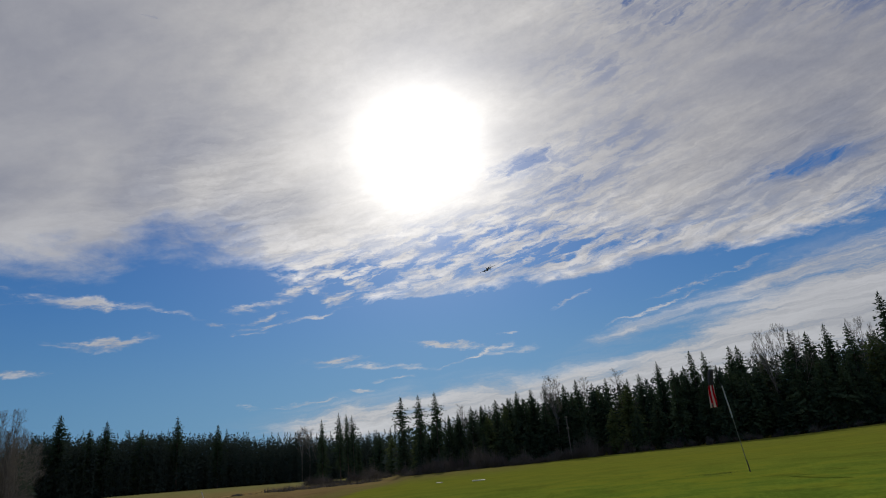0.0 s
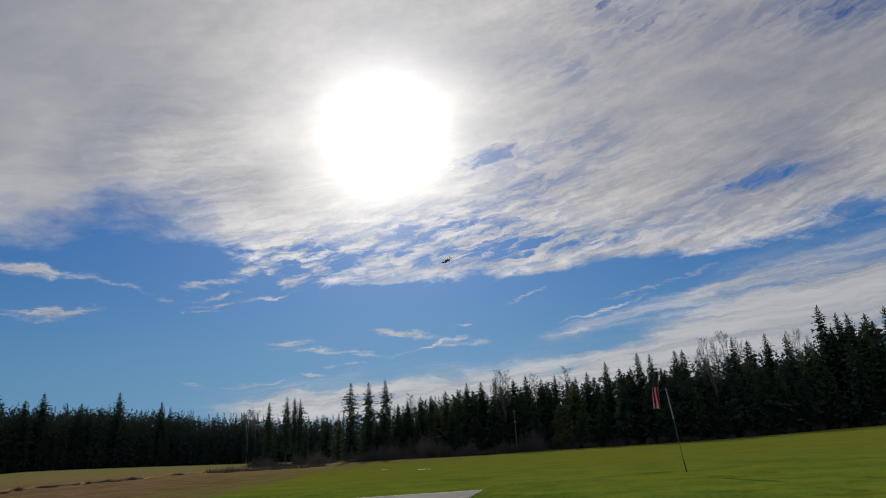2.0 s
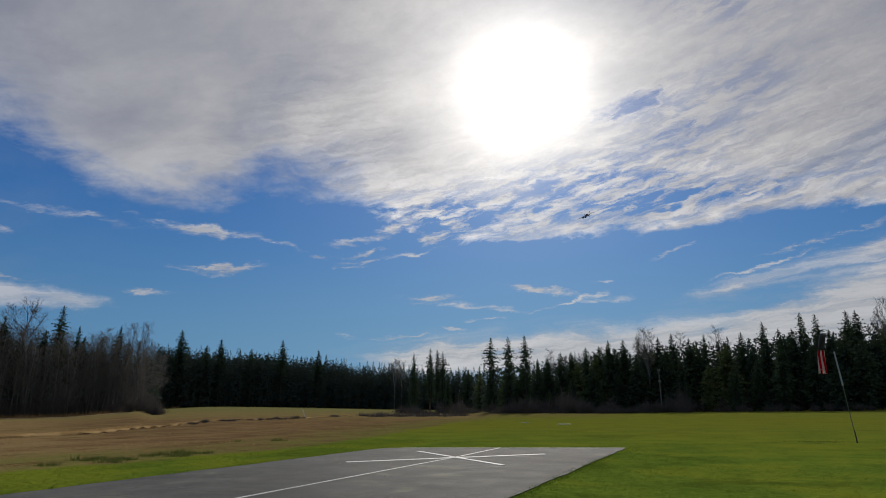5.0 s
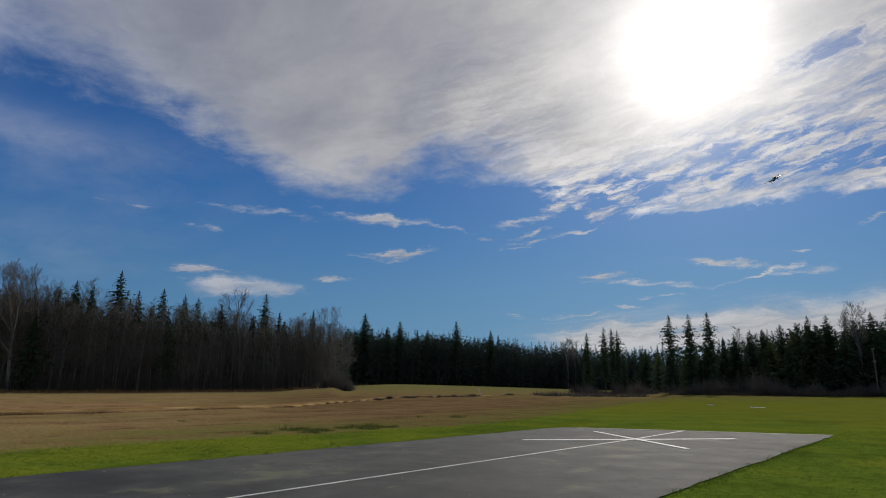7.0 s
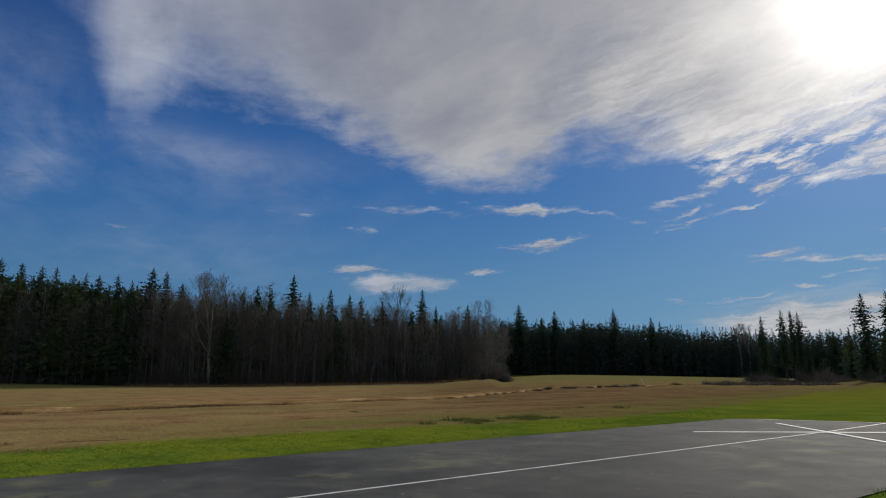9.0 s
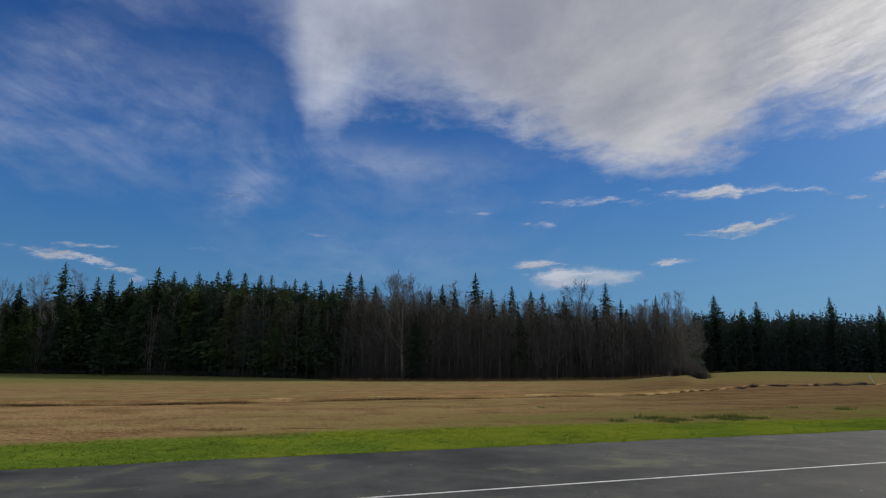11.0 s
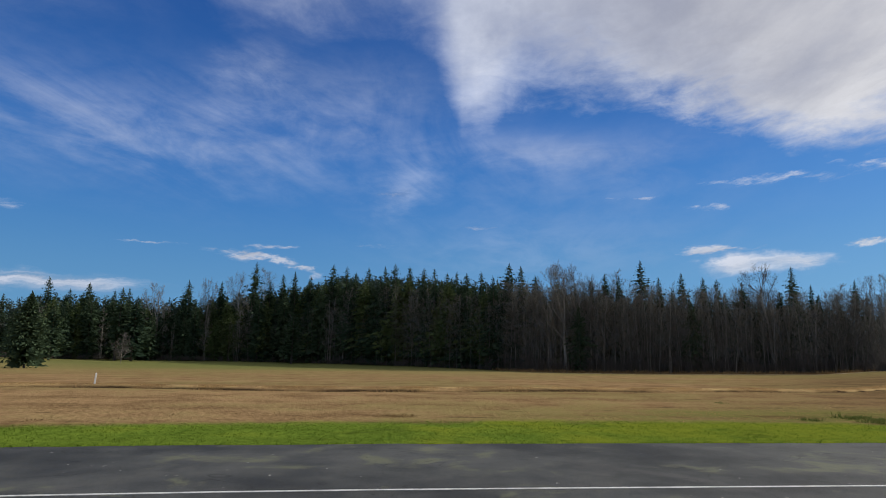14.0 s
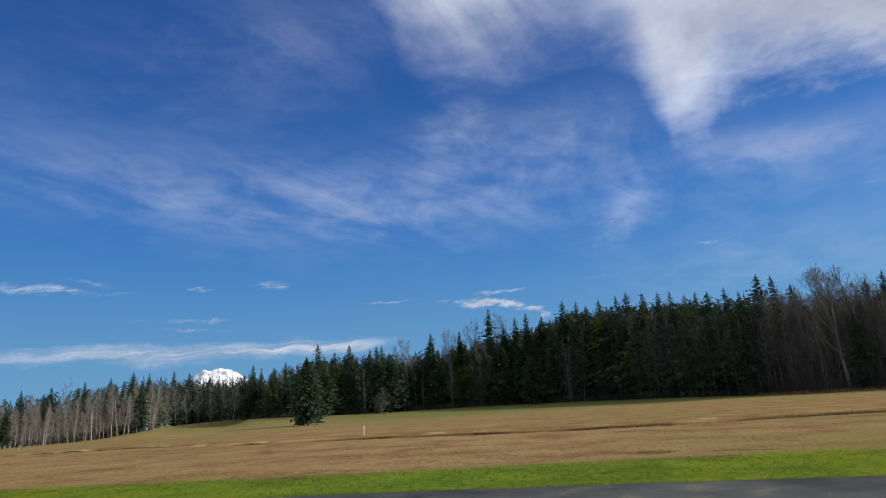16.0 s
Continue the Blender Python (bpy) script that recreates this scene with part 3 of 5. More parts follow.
def build_ground():
    rings = [0.0]
    r = 2.0
    while r < 4900:
        rings.append(r)
        r *= 1.016 if 33 < r < 62 else 1.04 if 20 < r < 300 else 1.16
    steps = 360
    verts, faces = [(0, 0, 0)], []
    for r in rings[1:]:
        for k in range(steps):
            p = toward(360 * k / steps - 180, 0, r)
            verts.append((p.x, p.y, land(p.x, p.y)))
    for k in range(steps):
        faces.append((0, 1 + (k), 1 + (k + 1) % steps))
    for i in range(len(rings) - 2):
        a, b = 1 + i * steps, 1 + (i + 1) * steps
        for k in range(steps):
            j = (k + 1) % steps
            faces.append((a + k, b + k, b + j, a + j))
    ob = mesh_object("ground", verts, faces, ground_material())
    for f in ob.data.polygons:
        f.use_smooth = True
    tagged(ob, "flat field of mown green grass and dry tan meadow", "ground", kind="structure")
    if ob.data.polygons[5].normal.z < 0:
        ob.data.flip_normals()


build_ground()


# ============ runway ============
def bend(y):
    """The runway turns a little, south of the pilot's stand."""
    return 0.035 * (math.sqrt((y + 1.0) ** 2 + 4.0) - y - 1.0)


def far_edge(y):
    return -12.6 - 0.005 * y + bend(y)


def centre(y):
    return -8.18 + 0.003 * y + bend(y)


def near_edge(y):
    return -3.62 - 0.002 * y + bend(y) * 0.5


ASPHALT = asphalt_material()
PAINT = plain("road_paint", (0.36, 0.36, 0.34), (0.66, 0.66, 0.63), 3.0, 0.7)


def slab(name, outline, z0, z1, mat, parent=None, label=""):
    bm = bmesh.new()
    lowr = [bm.verts.new((x, y, z0)) for x, y in outline]
    high = [bm.verts.new((x, y, z1)) for x, y in outline]
    bm.faces.new(high)
    bm.faces.new(lowr[::-1])
    for i in range(len(outline)):
        j = (i + 1) % len(outline)
        bm.faces.new((lowr[i], lowr[j], high[j], high[i]))
    bmesh.ops.recalc_face_normals(bm, faces=bm.faces)
    me = bpy.data.meshes.new(name)
    bm.to_mesh(me)
    bm.free()
    me.materials.append(mat)
    ob = new(name, me)
    if parent:
        ob.parent = parent
    return tagged(ob, label) if label else ob


def build_runway():
    rnd = random.Random(4)
    left, right = [], []
    y = -32.0
    while y < 22.3:
        left.append((far_edge(y) + rnd.uniform(-0.05, 0.05), y))
        y += rnd.uniform(0.4, 1.3)
    y = -32.0
    while y < 25.6:
        right.append((near_edge(y) + rnd.uniform(-0.05, 0.05), y))
        y += rnd.uniform(0.4, 1.3)
    end = [(-12.55, 22.9), (-12.0, 23.4), (-9.6, 24.3), (-6.4, 25.4), (-3.7, 26.3)]
    ob = slab("runway", right + end[::-1] + left[::-1], -0.1, 0.02, ASPHALT)
    tagged(ob, "dark weathered asphalt model airfield runway with mossy patches", "runway", kind="structure")

    def stripe(a, b, w):
        a, b = Vector(a), Vector(b)
        s = (b - a).normalized()
        q = Vector((-s.y, s.x)) * w / 2
        return slab("painted_line", [tuple(a - q), tuple(b - q), tuple(b + q), tuple(a + q)], 0.0, 0.024, PAINT, ob, "worn white painted line")
    # pale grit gathered along the runway's end
    grit = plain("pale_grit", (0.16, 0.155, 0.14), (0.34, 0.32, 0.285), 6.0, 0.9)
    for a, b in zip(end[1:], end[2:]):
        slab("grit_edge", [(a[0], a[1] - 0.3), (b[0] - 0.004, b[1] - 0.3), (b[0] - 0.004, b[1] - 0.03), (a[0], a[1] - 0.03)], 0.0, 0.0235, grit, ob, "pale grit on the runway's end")
    ys = [-32.0 + 2.0 * k for k in range(25)] + [19.34]
    slab("painted_line", [(centre(y) - 0.038, y) for y in ys] + [(centre(y) + 0.038, y) for y in ys[::-1]], 0.0, 0.024, PAINT, ob, "worn white painted centre line")
    stripe((centre(19.34), 19.34), (-8.3, 24.6), 0.09)
    s1 = stripe((-10.4, 16.6), (-5.75, 21.8), 0.27)
    s2 = stripe((-10.45, 21.55), (-5.76, 17.25), 0.17)
    s1.location.z, s2.location.z = 0.006, 0.012


build_runway()


# ============ trees ============
def tube(verts, faces, a, b, ra, rb, sides=4, spin=0.0):
    """A tapered limb from a to b."""
    d = (b - a)
    if d.length < 1e-5:
        return
    d.normalize()
    s = d.orthogonal().normalized()
    t = d.cross(s)
    k = len(verts)
    for c, r in ((a, ra), (b, rb)):
        for i in range(sides):
            w = spin + 2 * math.pi * i / sides
            verts.append(tuple(c + (s * math.cos(w) + t * math.sin(w)) * r))
    for i in range(sides):
        j = (i + 1) % sides
        faces.append((k + i, k + j, k + sides + j, k + sides + i))


def ribbon(verts, faces, a, b, ra, rb, rnd):
    """A twig too thin to show its roundness: one narrow face, turned at random."""
    d = b - a
    s = d.orthogonal()
    if s.length < 1e-6:
        return
    s.normalize()
    t = d.normalized().cross(s)
    w = rnd.uniform(0, 3.14159)
    q = s * math.cos(w) + t * math.sin(w)
    i = len(verts)
    verts.extend((tuple(a - q * ra), tuple(a + q * ra), tuple(b + q * rb), tuple(b - q * rb)))
    faces.append((i, i + 1, i + 2, i + 3))


def twiglet(verts, faces, a, b, r, rnd):
    """The last fine twig, which runs out to a point."""
    q = (b - a).orthogonal()
    if q.length < 1e-6:
        return
    q = Matrix.Rotation(rnd.uniform(0, 3.14159), 3, b - a) @ q.normalized() * r
    i = len(verts)
    verts.extend((tuple(a - q), tuple(a + q), tuple(b)))
    faces.append((i, i + 1, i + 2))


def tree_thing(name, trunk, crown, bark, leaf, label, category, group):
    ob = new(name)
    tagged(ob, label, category, group)
    mesh_object("trunk", *trunk, bark, ob)
    mesh_object("crown", *crown, leaf, ob)
    return ob


def spray(verts, faces, p, d, length, width, rnd):
    """A flat spray of needles from p along d: one ragged diamond, rolled at random."""
    s = d.orthogonal().normalized()
    t = d.cross(s)
    w = rnd.uniform(0, 3.14159)
    q = (s * math.cos(w) + t * math.sin(w)) * width
    i = len(verts)
    verts.extend((tuple(p), tuple(p + d * length * rnd.uniform(0.3, 0.6) + q), tuple(p + d * length), tuple(p + d * length * rnd.uniform(0.2, 0.5) - q)))
    faces.append((i, i + 1, i + 2, i + 3))


def conifer_mesh(seed, tall, spread, bare=0.1, limbs=300, ragged=0.35, slope=5.0, fine=1.0):
    """A fir: limbs all the way round that rise near the top and hang further down, feathered with sprays of needles."""
    rnd = random.Random(seed)
    tv, tf, cv, cf = [], [], [], []
    lean = Vector((rnd.uniform(-0.015, 0.015), rnd.uniform(-0.015, 0.015), 1)) * tall
    rings = 6
    for i in range(rings):
        a, b = i / rings, (i + 1) / rings
        r0 = 0.013 * tall
        tube(tv, tf, lean * a, lean * b, r0 * (1 - a) + 0.03, r0 * (1 - b) + 0.02, 6)
    shift = rnd.uniform(0, 90)
    for k in range(limbs):
        f = (k + rnd.random()) / limbs
        h = bare + (0.99 - bare) * f ** 0.74
        below = tall * (1 - h)
        a = k * 2.39996 + rnd.uniform(-0.5, 0.5)
        out = Vector((math.cos(a), math.sin(a), 0))
        side = Vector((-out.y, out.x, 0))
        lump = noise.noise((out.x * 1.1 + shift, out.y * 1.1, h * 9.0)) * 1.5
        reach = spread * (1 - math.exp(-below / slope)) * max(0.25, 1 + ragged * lump) + 0.14
        if h < bare + 0.15:
            reach *= rnd.uniform(0.35, 0.9)
        n = reach * rnd.uniform(0.55, 1.1) * (1.2 if rnd.random() < 0.07 else 1.0)
        dip = (0.55 * math.exp(-below / 2.2) - 0.12 - 0.2 * (1 - h)) + rnd.uniform(-0.18, 0.18)
        root = lean * h
        tip = root + out * n + Vector((0, 0, n * dip))
        m = min(7, 2 + int(n * 1.8))
        for q in range(m):
            g = (q + rnd.random()) / m
            p = root.lerp(tip, g) - Vector((0, 0, 0.1 * n * g * g))
            d = (out * rnd.uniform(0.3, 1.0) + side * rnd.uniform(-0.9, 0.9) + Vector((0, 0, dip + rnd.uniform(-0.5, 0.2)))).normalized()
            size = (0.22 + 0.27 * n * (1 - 0.5 * g)) * rnd.uniform(0.7, 1.35) * fine
            spray(cv, cf, p, d, size, size * rnd.uniform(0.22, 0.42), rnd)
    # dense older growth round the stem
    heart = limbs // 2
    for k in range(heart):
        h = bare + (0.97 - bare) * ((k + rnd.random()) / heart) ** 0.8
        a = k * 2.39996
        n = spread * (1 - math.exp(-tall * (1 - h) / slope)) * rnd.uniform(0.45, 0.8) * (1 - 0.45 * ragged) + 0.15
        d = Vector((math.cos(a), math.sin(a), rnd.uniform(-0.5, 0.1) + 0.4 * h * h)).normalized()
        spray(cv, cf, lean * h, d, n, n * rnd.uniform(0.22, 0.34), rnd)
    for k in range(7):
        w = 0.9 * k
        spray(cv, cf, lean * (0.935 + 0.01 * k), Vector((math.cos(w) * 0.22, math.sin(w) * 0.22, 1)).normalized(), 0.9 - 0.05 * k, 0.09, rnd)
    return (tv, tf), (cv, cf)


def pole_mesh(seed, tall, stems=1, first=0.35, limbs=34, reach=0.16, twig=0.022, thick=0.0058):
    """A slender leafless tree: straight stems to the top, thin limbs that climb at a steep angle, twigs on them."""
    rnd = random.Random(seed)
    tv, tf, cv, cf = [], [], [], []
    for s in range(stems):
        high = tall * (1.0 if s == 0 else rnd.uniform(0.7, 0.95))
        p = Vector((rnd.uniform(-0.6, 0.6), rnd.uniform(-0.6, 0.6), -0.1)) if s else Vector((0, 0, -0.1))
        d = Vector((rnd.uniform(-0.07, 0.07), rnd.uniform(-0.07, 0.07), 1)).normalized()
        pts = [p.copy()]
        bits = 9
        for i in range(bits):
            d = (d + Vector((rnd.uniform(-0.06, 0.06), rnd.uniform(-0.06, 0.06), 0.08))).normalized()
            p = p + d * high / bits
            pts.append(p.copy())
        rad = [tall * thick * (1 - 0.9 * i / bits) + 0.012 for i in range(bits + 1)]
        for i in range(bits):
            tube(tv, tf, pts[i], pts[i + 1], rad[i], rad[i + 1], 5)
        for k in range(limbs // stems):
            f = first + (0.98 - first) * ((k + rnd.random()) / (limbs // stems))
            i = min(bits - 1, int(f * bits))
            root = pts[i].lerp(pts[i + 1], f * bits - i)
            a = rnd.uniform(0, 6.283)
            n = high * reach * rnd.uniform(0.5, 1.2) * (1.25 - f)
            way = Vector((math.cos(a), math.sin(a), rnd.uniform(0.25, 1.1))).normalized()
            mid = root + way * n * 0.55
            end = mid + (way + Vector((rnd.uniform(-0.3, 0.3), rnd.uniform(-0.3, 0.3), 0.35))).normalized() * n * 0.5
            r = rad[i] * 0.3
            tube(cv, cf, root, mid, max(r, twig), max(r * 0.7, twig), 3)
            ribbon(cv, cf, mid, end, max(r * 0.7, twig), twig * 0.6, rnd)
            for _ in range(11):
                g = rnd.uniform(0.15, 1.0)
                b = root.lerp(mid, g * 2) if g < 0.5 else mid.lerp(end, g * 2 - 1)
                e = b + (way * 0.6 + Vector((rnd.uniform(-1, 1), rnd.uniform(-1, 1), rnd.uniform(0.0, 1.0)))).normalized() * n * rnd.uniform(0.25, 0.6)
                ribbon(cv, cf, b, e, twig * 0.8, twig * 0.4, rnd)
                for _ in range(4):
                    b2 = b.lerp(e, rnd.uniform(0.2, 0.95))
                    e2 = b2 + Vector((rnd.uniform(-1, 1), rnd.uniform(-1, 1), rnd.uniform(-0.1, 1.0))).normalized() * n * rnd.uniform(0.15, 0.32)
                    twiglet(cv, cf, b2, e2, twig * 0.75, rnd)
    return (tv, tf), (cv, cf)


def bare_mesh(seed, tall, spread=0.32, stems=1, fork=0.38, depth=5, upright=0.55, twig=0.013):
    """A leafless tree: stems that fork again and again; thick limbs in the trunk, twigs in the crown."""
    rnd = random.Random(seed)
    tv, tf, cv, cf = [], [], [], []

    def grow(p, d, length, r, level):
        bits = 3 if level < 2 else 2
        q = p.copy()
        for i in range(bits):
            d = (d + Vector((rnd.uniform(-1, 1), rnd.uniform(-1, 1), rnd.uniform(-0.3, 0.8))) * (0.09 + 0.035 * level)).normalized()
            e = q + d * (length / bits)
            r2 = r * (0.86 if level else 0.9)
            if level < 2:
                tube(tv, tf, q, e, r, r2, 5 if level == 0 else 4)
            else:
                if level < 4:
                    tube(cv, cf, q, e, max(r, twig), max(r2, twig * 0.8), 3)
                else:
                    ribbon(cv, cf, q, e, max(r, twig), max(r2, twig * 0.8), rnd)
            q, r = e, r2
            if level < depth and (i > 0 or level > 0):
                for _ in range(1 if level < 3 else 2):
                    a = rnd.uniform(0, 6.283)
                    s = d.orthogonal().normalized()
                    t = d.cross(s)
                    out = s * math.cos(a) + t * math.sin(a)
                    nd = (d * (1 - spread) + out * spread * 1.6 + Vector((0, 0, upright * 0.35))).normalized()
                    grow(q, nd, length * rnd.uniform(0.42, 0.62), r * 0.55, level + 1)
        if level < depth:
            for _ in range(2):
                out = Vector((rnd.uniform(-1, 1), rnd.uniform(-1, 1), rnd.uniform(0, 0.6)))
                grow(q, (d + out * spread).normalized(), length * rnd.uniform(0.5, 0.68), r * 0.7, level + 1)

    for s in range(stems):
        d = Vector((rnd.uniform(-0.16, 0.16), rnd.uniform(-0.16, 0.16), 1)) if stems > 1 else Vector((rnd.uniform(-0.03, 0.03), rnd.uniform(-0.03, 0.03), 1))
        p = Vector((rnd.uniform(-0.5, 0.5), rnd.uniform(-0.5, 0.5), -0.1)) if stems > 1 else Vector((0, 0, -0.1))
        grow(p, d.normalized(), tall * fork * rnd.uniform(0.85, 1.1), tall * 0.0135 / (stems ** 0.3), 0)
    top = max(v[2] for v in tv + cv)
    k = tall / top
    tv, cv = [(x * k, y * k, z * k) for x, y, z in tv], [(x * k, y * k, z * k) for x, y, z in cv]
    return (tv, tf), (cv, cf)


FIR_LABEL = "tall dark green fir tree at the edge of the woods"
FIRS, RANK_FIRS = [], []
for i in range(8):
    trunk, crown = conifer_mesh(20 + i, 20.0, (4.3, 3.5, 4.8, 3.2, 5.0, 3.6, 2.9, 3.3)[i], (0.1, 0.06, 0.14, 0.2, 0.08, 0.12, 0.24, 0.18)[i],
                                (300, 290, 300, 260, 310, 260, 260, 230)[i], (0.35, 0.4, 0.5, 0.45, 0.4, 0.55, 0.6, 0.6)[i], (8.0, 7.0, 8.6, 6.4, 9.0, 6.6, 4.6, 5.4)[i], (0.86, 0.84, 0.88, 0.8, 0.9, 0.8, 0.74, 0.76)[i])
    FIRS.append(tree_thing("fir_tree", trunk, crown, BARK, NEEDLES, FIR_LABEL, "tree", "firs of the woods' edge"))
for i in range(6):
    trunk, crown = conifer_mesh(40 + i, 20.0, (4.3, 3.8, 5.0, 4.2, 4.6, 5.2)[i], (0.03, 0.05, 0.04, 0.06, 0.02, 0.04)[i], (290, 280, 300, 280, 290, 300)[i],
                                (0.5, 0.55, 0.6, 0.45, 0.6, 0.55)[i], (8.0, 6.6, 9.0, 7.4, 8.6, 9.6)[i], 1.0)
    RANK_FIRS.append(tree_thing("fir_tree", trunk, crown, BARK, NEEDLES, "dark green fir in the dense ranks of the woods", "tree", "firs of the woods' edge") if i != 3 else
                     tree_thing("cedar_tree", trunk, crown, BARK, CEDAR, "light olive-green cedar in the dense ranks of the woods", "tree", "firs of the woods' edge"))
ALDERS = []
for i in range(6):
    trunk, crown = pole_mesh(60 + i, 18.0, (1, 2, 1, 3, 1, 2)[i], (0.25, 0.2, 0.3, 0.15, 0.28, 0.22)[i], (46, 54, 44, 58, 50, 52)[i], (0.22, 0.2, 0.26, 0.18, 0.28, 0.22)[i], 0.017)
    ALDERS.append(tree_thing("alder_tree", trunk, crown, ALDER_BARK, TWIGS, "tall leafless alder with a pale grey trunk at the woods' edge", "tree", "leafless trees"))
COTTONWOODS = []
for i in range(2):
    trunk, crown = bare_mesh(90 + i, 20.0, 0.45, 1, 0.34, 5, 0.4)
    COTTONWOODS.append(tree_thing("cottonwood_tree", trunk, crown, ALDER_BARK, TWIGS, "broad leafless cottonwood with a wide spreading crown", "tree", "leafless trees"))
BIRCHES = []
for i in range(3):
    trunk, crown = pole_mesh(110 + i, 13.0, (1, 1, 2)[i], 0.2, 50, 0.17, 0.013, 0.0072)
    BIRCHES.append(tree_thing("birch_tree", trunk, crown, BIRCH_BARK, BIRCH_TWIGS, "slender leafless birch with a white trunk", "tree", "birches"))
USED = set()


def plant(kinds, which, az, d, tall, base, turn=0.0, wide=1.0):
    """Sets a tree of that height at az, d; the first of each kind is the pattern itself."""
    ob = kinds[which]
    p = toward(az, 0, d)
    k = tall / base
    m = Matrix.Translation((p.x, p.y, land(p.x, p.y) - 0.1)) @ Matrix.Rotation(turn, 4, "Z") @ Matrix.Diagonal((k * wide, k * wide, k, 1))
    if ob.name not in USED:
        USED.add(ob.name)
        ob.matrix_basis = m
        return ob
    made = copy_thing(ob, Matrix.Identity(4))
    made.matrix_basis = m
    return made


def height_for(az, d, el):
    """The height of a tree at az, d whose top stands at that elevation."""
    p = toward(az, 0, d)
    return max(1.5, EYE[2] + d * math.tan(radians(el)) - land(p.x, p.y) + 0.1)


rnd = random.Random(12)


def stand(kinds, base, places, depth=6.0, wide=1.0):
    """Trees that rise above the canopy: pairs of azimuth and the top's elevation."""
    for az, el in places:
        d = along(WOODS, az) + depth + rnd.uniform(0, 3)
        plant(kinds, rnd.randrange(len(kinds)), az, d, height_for(az, d, el), base, rnd.uniform(0, 6.28), wide * rnd.uniform(0.9, 1.15))


# firs that stand out against the sky, wood by wood
stand(FIRS[:7], 20, [(-24.9, 8.51), (-23.8, 8.21), (-22.6, 8.39), (-21.9, 8.48), (-20.8, 9.24), (-18, 7.37), (-16.5, 7.64), (-15.3, 7.24), (-14.1, 7.61),
                 (-10, 6.98), (-9.5, 7.07), (-8.2, 5.7), (-7.4, 6.94), (-6.4, 7.12), (-5.6, 5.95), (-4.6, 6.04), (-3.6, 6.6)])
stand(FIRS[:7], 20, [(-1.9, 5.9), (-0.8, 5.6), (0.9, 5.86), (2.1, 5.56), (3.5, 6.02), (4.6, 5.72), (6.3, 5.5), (7.7, 5.67), (8.9, 5.65), (9.8, 5.16), (10.9, 5.05), (12.1, 4.74), (13.1, 4.73), (14.2, 4.32), (15.1, 4.12)])
stand(FIRS[6:], 20, [(16.2, 6.26), (17.7, 6.1), (19.3, 6.17)], 4, 1.2)
stand(FIRS[6:], 20, [(23.6, 4.95), (24.1, 5.1), (24.8, 5.18)], -80, 0.85)
stand(FIRS[:2], 20, [(26.3, 4.77), (23.2, 3.0)], -82, 0.8)
stand(COTTONWOODS, 20, [(28.0, 4.5), (27.4, 4.3)], 2, 0.8)
stand(FIRS[:7], 20, [(34.8, 5), (37.9, 5.83), (40.6, 5.03), (43.1, 5.77), (44.2, 5.28), (46.2, 6.4)], 2)
stand(FIRS[:7], 20, [(50.9, 6.55), (53.8, 6.33), (55.2, 7.84), (58.9, 6.75), (60.7, 7.17), (61.9, 7.3), (63.4, 7.72), (65.4, 7.46), (66.7, 8.94), (68.7, 7.73), (69.9, 7.92), (76, 7.85), (77.4, 8.71), (78.6, 9)])
stand(FIRS[:7], 20, [(80.1, 7.8), (81, 8.23), (82.4, 8.08), (83.5, 8.17), (84.4, 8.08), (85.4, 8.46), (86.5, 8.5), (87.7, 8.6), (89, 8.84), (90.1, 8.55), (91.6, 8.46), (92.6, 7.98), (93.6, 8.46), (94.8, 8.66)])
stand(FIRS[:7], 20, [(96, 7.03), (96.8, 7.51), (98, 7.81), (99.1, 7.52), (100.3, 6.96), (101.6, 8.5), (104.4, 6.7), (106.9, 6.62), (111.5, 5.77), (112.5, 5.49), (114.3, 5.98), (117.2, 6.19), (115.7, 5.41), (120, 4.77), (122.7, 4.64)])
stand(FIRS[:7], 20, [(126.2, 3.84), (127.8, 4.14), (129, 4.34), (130.9, 4.25), (132.1, 4.36), (133.7, 3.98), (135.4, 3.7), (137.7, 3.42), (139.5, 3.23), (141.7, 2.95)], 14)
# leafless trees above the canopy
stand(COTTONWOODS, 20, [(-13.6, 8.4), (-12.2, 8.1), (-18.5, 7.9)], 6, 0.55)
stand(ALDERS, 18, [(-0.3, 6.46), (2.5, 6.13), (5.5, 6.5), (13.4, 5.01), (69.3, 8.4), (64.6, 6.89), (52.2, 6.34), (100.5, 8.11), (136.6, 4.1)], 9)
stand(COTTONWOODS, 20, [(5.6, 6.86), (70.8, 8.2), (50.2, 7.0), (49.2, 7.14), (105.5, 7.09), (102.6, 7.9)], 4, 0.6)
stand(COTTONWOODS, 20, [(73.6, 9.24)], -0.5, 0.8)
stand(COTTONWOODS, 20, [(57, 8.59), (74.8, 9.05), (72.1, 9.06), (109.3, 6.44)], 3, 0.75)

stand(ALDERS, 18, [(124.3, 3.2), (125.2, 3.35), (126.1, 3.1), (127.0, 3.25), (127.9, 3.1), (128.7, 3.4), (129.4, 3.2)], -30)

